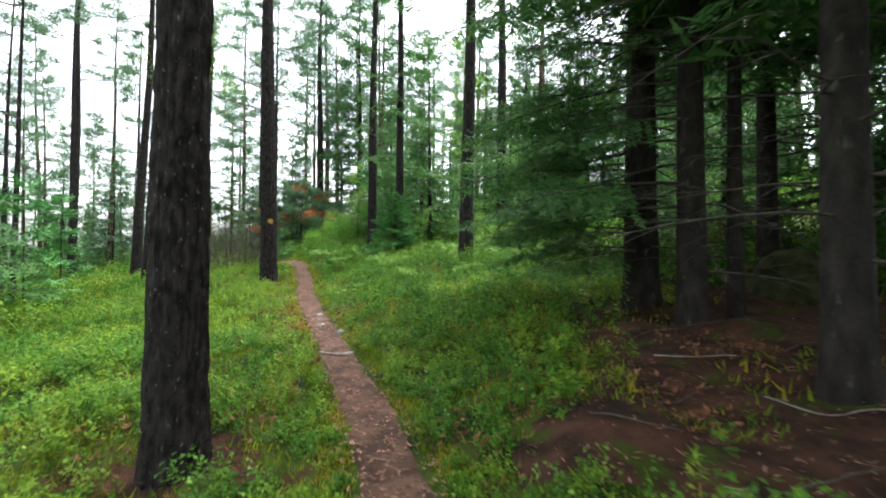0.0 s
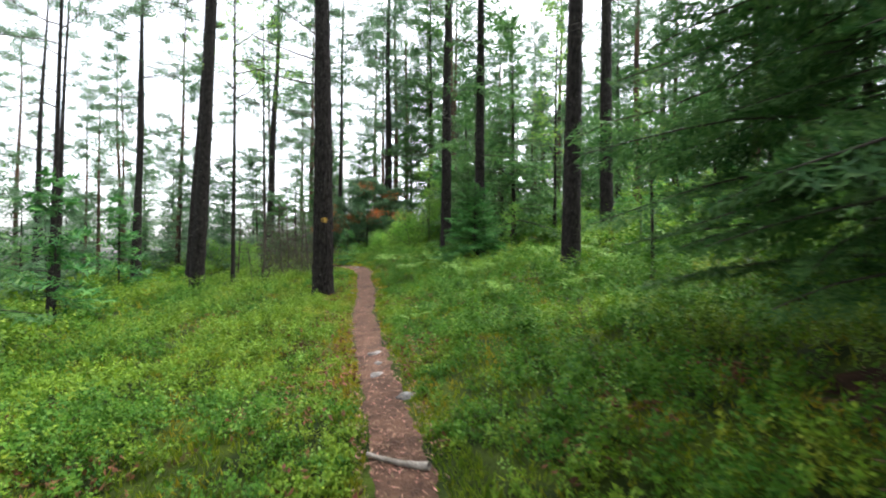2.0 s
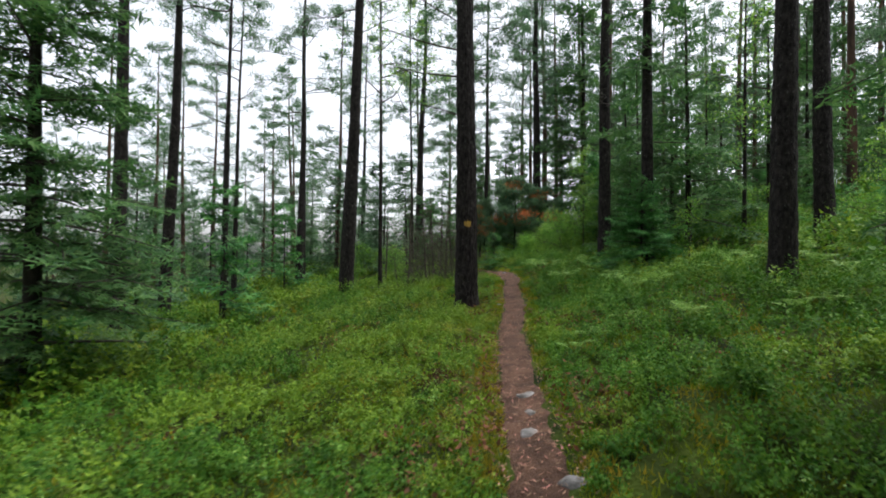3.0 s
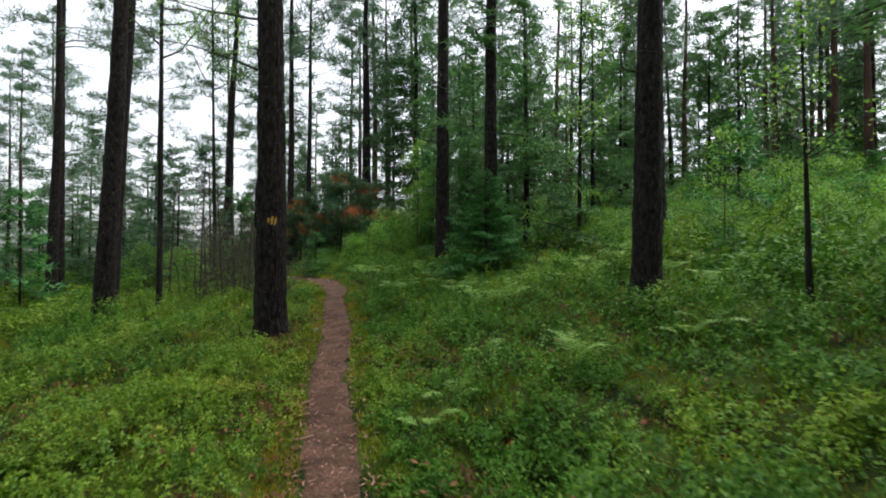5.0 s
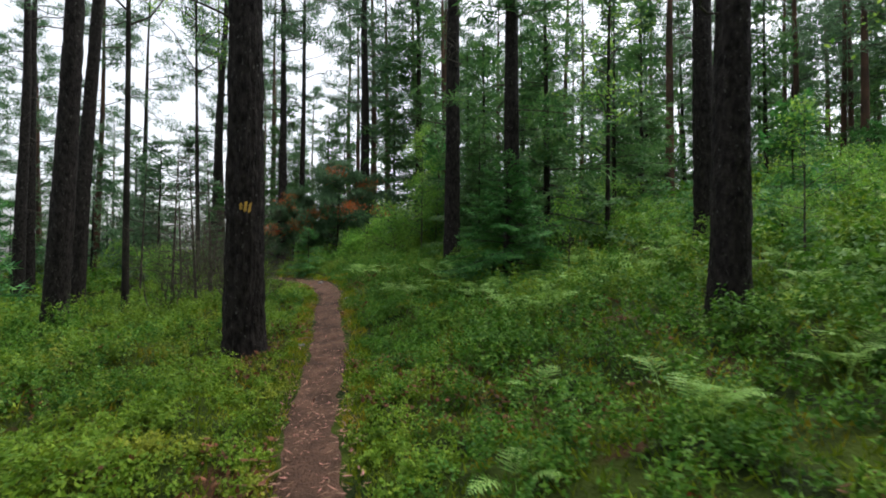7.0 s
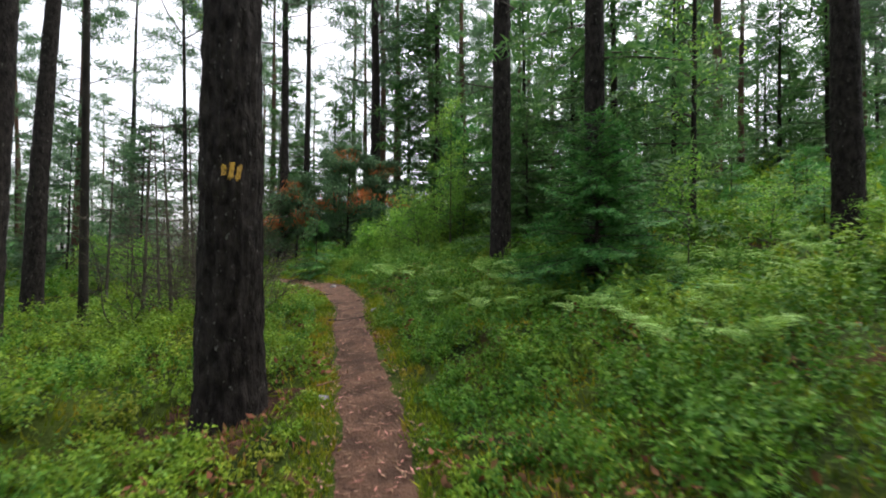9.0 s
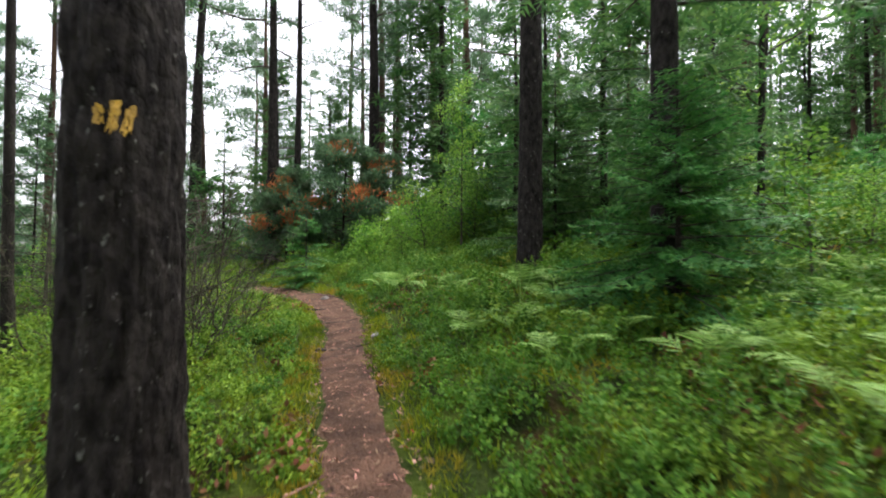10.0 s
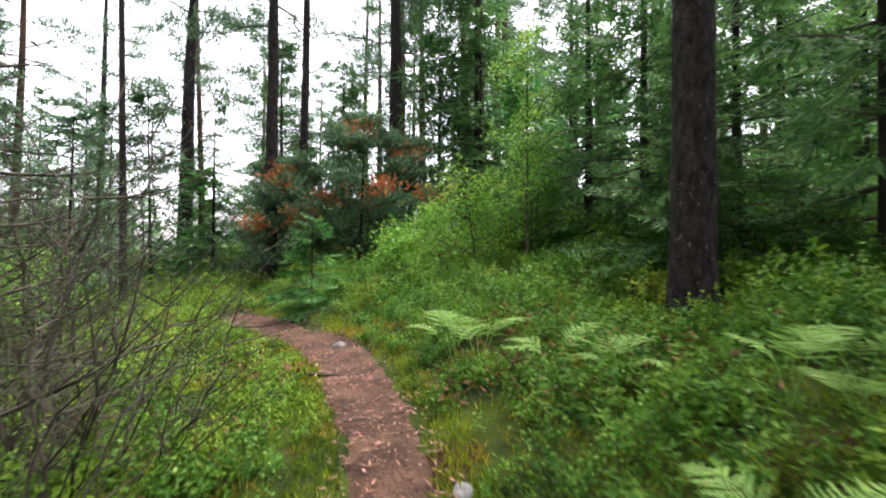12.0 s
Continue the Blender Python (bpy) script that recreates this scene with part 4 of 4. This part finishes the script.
r = np.random.default_rng(77)
FRONDS = [frond_mesh(r, 0.8 + 0.06 * k) for k in range(5)]
for me in FRONDS:
    me.materials.append(FERN)
FERNS = [(-1.47, 11.25, 0.62, 3), (-0.64, 11.1, 0.7, 3), (-0.78, 10.05, 0.68, 4), (-1.68, 9.75, 0.5, 3), (-1.84, 9.4, 0.5, 3), (0.39, 10.92, 0.7, 4), (0.62, 11.05, 0.75, 3),
         (-1.68, 14.0, 0.75, 4), (-1.02, 13.78, 0.7, 3), (-1.9, 14.1, 0.75, 4), (-1.08, 15.07, 0.8, 4), (-1.59, 13.39, 0.8, 4), (-1.54, 13.05, 0.85, 4), (-0.63, 14.13, 0.8, 4),
         (0.07, 15.82, 0.85, 5), (-0.37, 16.2, 0.8, 5), (-1.2, 12.8, 0.8, 4), (0.48, 15.78, 0.9, 5), (0.87, 15.55, 0.9, 5), (-0.56, 14.98, 0.8, 4), (1.4, 16.66, 0.9, 5),
         (-4.35, 17.35, 0.75, 4), (-4.15, 17.1, 0.7, 4), (-3.7, 16.7, 0.65, 4), (-3.46, 16.58, 0.7, 4), (-2.79, 16.19, 0.75, 4), (-2.4, 16.33, 0.75, 4), (-2.46, 15.74, 0.7, 4),
         (-3.28, 15.25, 0.7, 4), (-2.9, 15.0, 0.7, 3), (-2.63, 15.97, 0.7, 4), (-2.75, 13.95, 0.65, 3), (-2.2, 14.9, 0.75, 4),
         (0.2, 14.5, 0.9, 4), (1.5, 15.1, 0.9, 5), (1.4, 12.9, 0.8, 4), (2.4, 13.6, 0.9, 5), (2.9, 14.9, 0.9, 5), (1.9, 14.3, 0.9, 5), (1.2, 13.9, 0.9, 4), (1.4, 2.2, 0.4, 4)]
for x, y, s, n in FERNS:
    fern = thing("fern", x, y, ground_z(x, y) - 0.02, "light green arching fern among bilberry shrubs", "fern", "ferns beside the path", r.uniform(0, 360))
    fern.scale = (s * 0.78, s * 0.78, s * 0.78)
    for k in range(n):
        f = part("frond", FRONDS[r.integers(5)], FERN, fern)
        f.matrix_basis = pose(0, 0, 0, 0, r.uniform(-10, 12), 360 * k / n + r.uniform(-40, 40))


# ---- bare shrubs beside the path ----
def bare_shrub(x, y, stems, high, seed2):
    r = np.random.default_rng(seed2)
    ob = thing("bare_shrub", x, y, ground_z(x, y) - 0.02, "half-dead shrub of many bare grey-brown stems and fine twigs", "shrub", "bare shrubs beside the path")
    tips = []
    for k in range(stems):
        az = 6.283 * k / stems + r.uniform(-0.4, 0.4)
        out, L = r.uniform(0.2, 0.85), high * r.uniform(0.55, 1.1)
        s = np.linspace(0, 1, 11)
        d = np.array([math.cos(az), math.sin(az), 0])
        wig = np.cumsum(r.normal(0, 0.022, (11, 3)), 0) * L
        wig[0] = 0
        line = d * (out * np.sqrt(s) * (1 - 0.1 * s))[:, None] + np.array([0, 0, 1.0]) * (L * s ** 1.35)[:, None] + wig
        ch = [tube(line, np.linspace(r.uniform(0.007, 0.013), 0.0025, 11), 5)]
        for q in range(13):
            a = line[r.integers(2, 11)]
            tw = limb(r, a, az + r.uniform(-1.9, 1.9), r.uniform(0.15, 0.6), r.uniform(-0.1, 1.3), 0.25, 5, 0.08)
            ch.append(tube(tw, np.linspace(0.0045, 0.0012, 5), 3))
            for c in range(2):
                t2 = limb(r, tw[r.integers(1, 5)], r.uniform(0, 6.283), r.uniform(0.06, 0.22), r.uniform(-0.2, 1.0), 0.1, 3, 0.08)
                ch.append(tube(t2, (0.0025, 0.002, 0.001), 3))
                tips.append(t2)
            tips.append(tw[2:])
        part("stem", build("stem", ch, True), BARE, ob)
    P = np.concatenate(tips)
    P = P + r.normal(0, 0.03, P.shape)
    w2 = any_way(len(P), r, 0.5)
    part("leaves", build("leaves", [needles(P, w2, across(w2, r), r.uniform(0.02, 0.05, len(P)), 0.008)]), DULL, ob)
    return ob


def dead_sapling(x, y, high, dia, seed2):
    r = np.random.default_rng(seed2)
    v, f, tr = trunk_mesh(r, dia, high, (r.uniform(-0.2, 0.2), r.uniform(-0.2, 0.2)), 0.01, 8, 0.25, 0.1)
    ob = thing("dead_sapling", x, y, ground_z(x, y) - 0.03, "thin dead conifer sapling with bare spreading twigs", "tree", "dead saplings beside the path")
    part("trunk", build("trunk", [(v, f)], True), BARE, ob)
    out = []
    for k in range(int(high * 7)):
        h = 0.25 + (high - 0.4) * (k + r.uniform(0, 1)) / int(high * 7)
        st, rad = on_trunk(tr, h)
        az, L = r.uniform(0, 6.283), r.uniform(0.3, 0.75) * (1.25 - h / high)
        line = limb(r, st, az, L, r.uniform(-0.2, 0.3), r.uniform(-0.1, 0.3), 6, 0.05)
        out.append(tube(line, np.linspace(0.009, 0.0025, 6), 4))
        for q in range(7):
            out.append(tube(limb(r, line[r.integers(1, 6)], az + r.uniform(-1.4, 1.4), L * r.uniform(0.2, 0.5), r.uniform(-0.4, 0.5), 0.1, 3, 0.06), (0.004, 0.003, 0.0012), 3))
    tagged(part("twig_crown", build("twig_crown", out, True), BARE, ob), kind="stuff")
    return ob


for k, (x, y, n, h) in enumerate(((-5.62, 15.25, 8, 1.2), (-5.95, 15.9, 8, 1.3), (-6.6, 16.7, 8, 1.9), (-6.5, 15.9, 8, 1.7), (-7.5, 17.2, 8, 2.1), (-8.4, 18.3, 7, 2.1), (-7.3, 15.9, 7, 2.0))):
    bare_shrub(x, y, n, h, 900 + k)
for k, (x, y, h) in enumerate(((-5.85, 15.4, 1.9), (-6.25, 15.8, 2.4), (-6.75, 15.75, 2.9), (-6.9, 16.5, 3.0), (-7.7, 16.5, 3.3), (-8.2, 17.6, 3.2), (-9.0, 17.4, 3.0))):
    dead_sapling(x, y, h, 0.055, 950 + k)


# ---- small things on the ground ----
def stone(x, y, sx, sy, sz, seed2, label, mat=STONE, name="stone"):
    bm = bmesh.new()
    bmesh.ops.create_icosphere(bm, subdivisions=3, radius=1)
    for q in bm.verts:
        n = noise.noise(q.co * 1.3 + Vector((seed2 * 3.1, 0, 0))) * 0.35 + noise.noise(q.co * 4 + Vector((seed2, 0, 0))) * 0.08
        q.co = q.co * (1 + n)
        q.co = Vector((q.co.x * sx, q.co.y * sy, max(q.co.z, -0.6) * sz))
    me = bpy.data.meshes.new(name)
    bm.to_mesh(me)
    bm.free()
    me.shade_smooth()
    me.materials.append(mat)
    ob = new(name, me)
    ob.matrix_basis = pose(x, y, ground_z(x, y) + sz * (0.05 if mat is STONE else 0.15), 0, 0, seed2 * 47)
    return tagged(ob, label, "stone", "stones on the path" if mat is STONE else "")


for k, (x, y, a, b2, c) in enumerate(((-2.07, 8.4, 0.15, 0.09, 0.05), (-1.86, 7.62, 0.14, 0.09, 0.05), (-1.95, 8.0, 0.1, 0.06, 0.045), (-1.42, 6.95, 0.12, 0.08, 0.05),
                                      (-5.45, 18.3, 0.1, 0.08, 0.06), (-4.18, 15.9, 0.1, 0.06, 0.03), (-3.9, 13.1, 0.07, 0.05, 0.025))):
    stone(x, y, a * 0.72, b2 * 0.72, c * 0.8, k + 1, "flat pale grey stone half sunk in the path")
stone(4.7, 6.75, 0.6, 0.45, 0.5, 11, "dark mossy boulder under spruces", MOSSROCK, "boulder")


def stick(name, x, y, az, length, rad, lift, mat, label, category, seed2, rise=0.0):
    r = np.random.default_rng(seed2)
    s = np.linspace(-0.5, 0.5, 12)
    px, py = x + np.cos(az) * s * length, y + np.sin(az) * s * length
    w3 = np.cumsum(r.normal(0, 0.009, 12)) * length
    px, py = px - np.sin(az) * w3, py + np.cos(az) * w3
    pz = land(px, py) + lift + rise * (s + 0.5)
    ob = new(name, build(name, [tube(np.stack([px, py, pz], 1), rad * (1 - 0.5 * (s + 0.5)) * r.uniform(0.85, 1.15, 12), 8)], True))
    ob.data.materials.append(mat)
    return tagged(ob, label, category)


stick("driftwood_stick", -1.23, 5.8, 2.75, 0.45, 0.026, 0.035, DEADWOOD, "pale weathered piece of wood lying across the path", "log", 1)
stick("root", -4.42, 15.62, 0.15, 0.5, 0.016, 0.012, TWIG, "dark root crossing the path", "root", 2)
stick("root", -5.2, 17.5, 0.1, 0.5, 0.014, 0.012, TWIG, "dark root crossing the path", "root", 3)
stick("root", -4.75, 16.7, 0.2, 0.35, 0.011, 0.014, TWIG, "dark root crossing the path", "root", 4)
r = np.random.default_rng(44)
for k, (x, y, az, L) in enumerate(((2.0, 4.0, -0.4, 0.6), (2.5, 3.2, -0.3, 0.8), (2.9, 2.8, -0.2, 0.9), (1.6, 3.4, 0.4, 0.7), (1.1, 2.9, -0.3, 0.5), (1.9, 2.4, 0.2, 0.8), (3.4, 4.4, 0.1, 0.9), (2.2, 4.9, 0.3, 0.9), (-1.25, 3.05, 0.9, 0.35), (-1.9, 2.8, 0.5, 0.4))):
    stick("fallen_branch", x, y, az, L, 0.007, 0.02, DEADWOOD if k < 2 else TWIG, "thin fallen branch on brown needle litter", "branch", 50 + k)
for k, (x, y, az) in enumerate(((-2.93, 10.02, 0.5), (-2.86, 9.85, 1.9), (-2.98, 10.3, 1.2), (-3.05, 10.15, 0.2), (-2.75, 9.6, 0.9), (-3.95, 13.3, 1.0))):
    stick("wood_splinter", x, y, az, 0.16, 0.007, 0.035, CHIP, "pale splinter of wood at the edge of the path", "wood", 80 + k)
for k, (x, y) in enumerate(((-3.55, 14.35), (-3.6, 13.75), (-1.3, 10.4), (-1.0, 9.6), (-1.35, 9.3), (-0.8, 10.7), (0.9, 10.2), (1.05, 10.5), (-1.75, 10.6), (-2.9, 14.6))):
    r = np.random.default_rng(60 + k)
    v, f = dome(r, np.array([0.0]) + x, np.array([0.0]) + y, np.array([0.09]), np.array([0.22]), 35, np.array([0.035]), 0.6)
    z0 = ground_z(x, y)
    ob = new("red_leaf_sprig", build("red_leaf_sprig", [(v - np.array([x, y, z0]), f)]))
    ob.location = (x, y, z0 - 0.03)
    ob.data.materials.append(REDLEAF)
    tagged(ob, "small sprig of orange-red leaves among bilberry shrubs", "plant", kind="stuff")
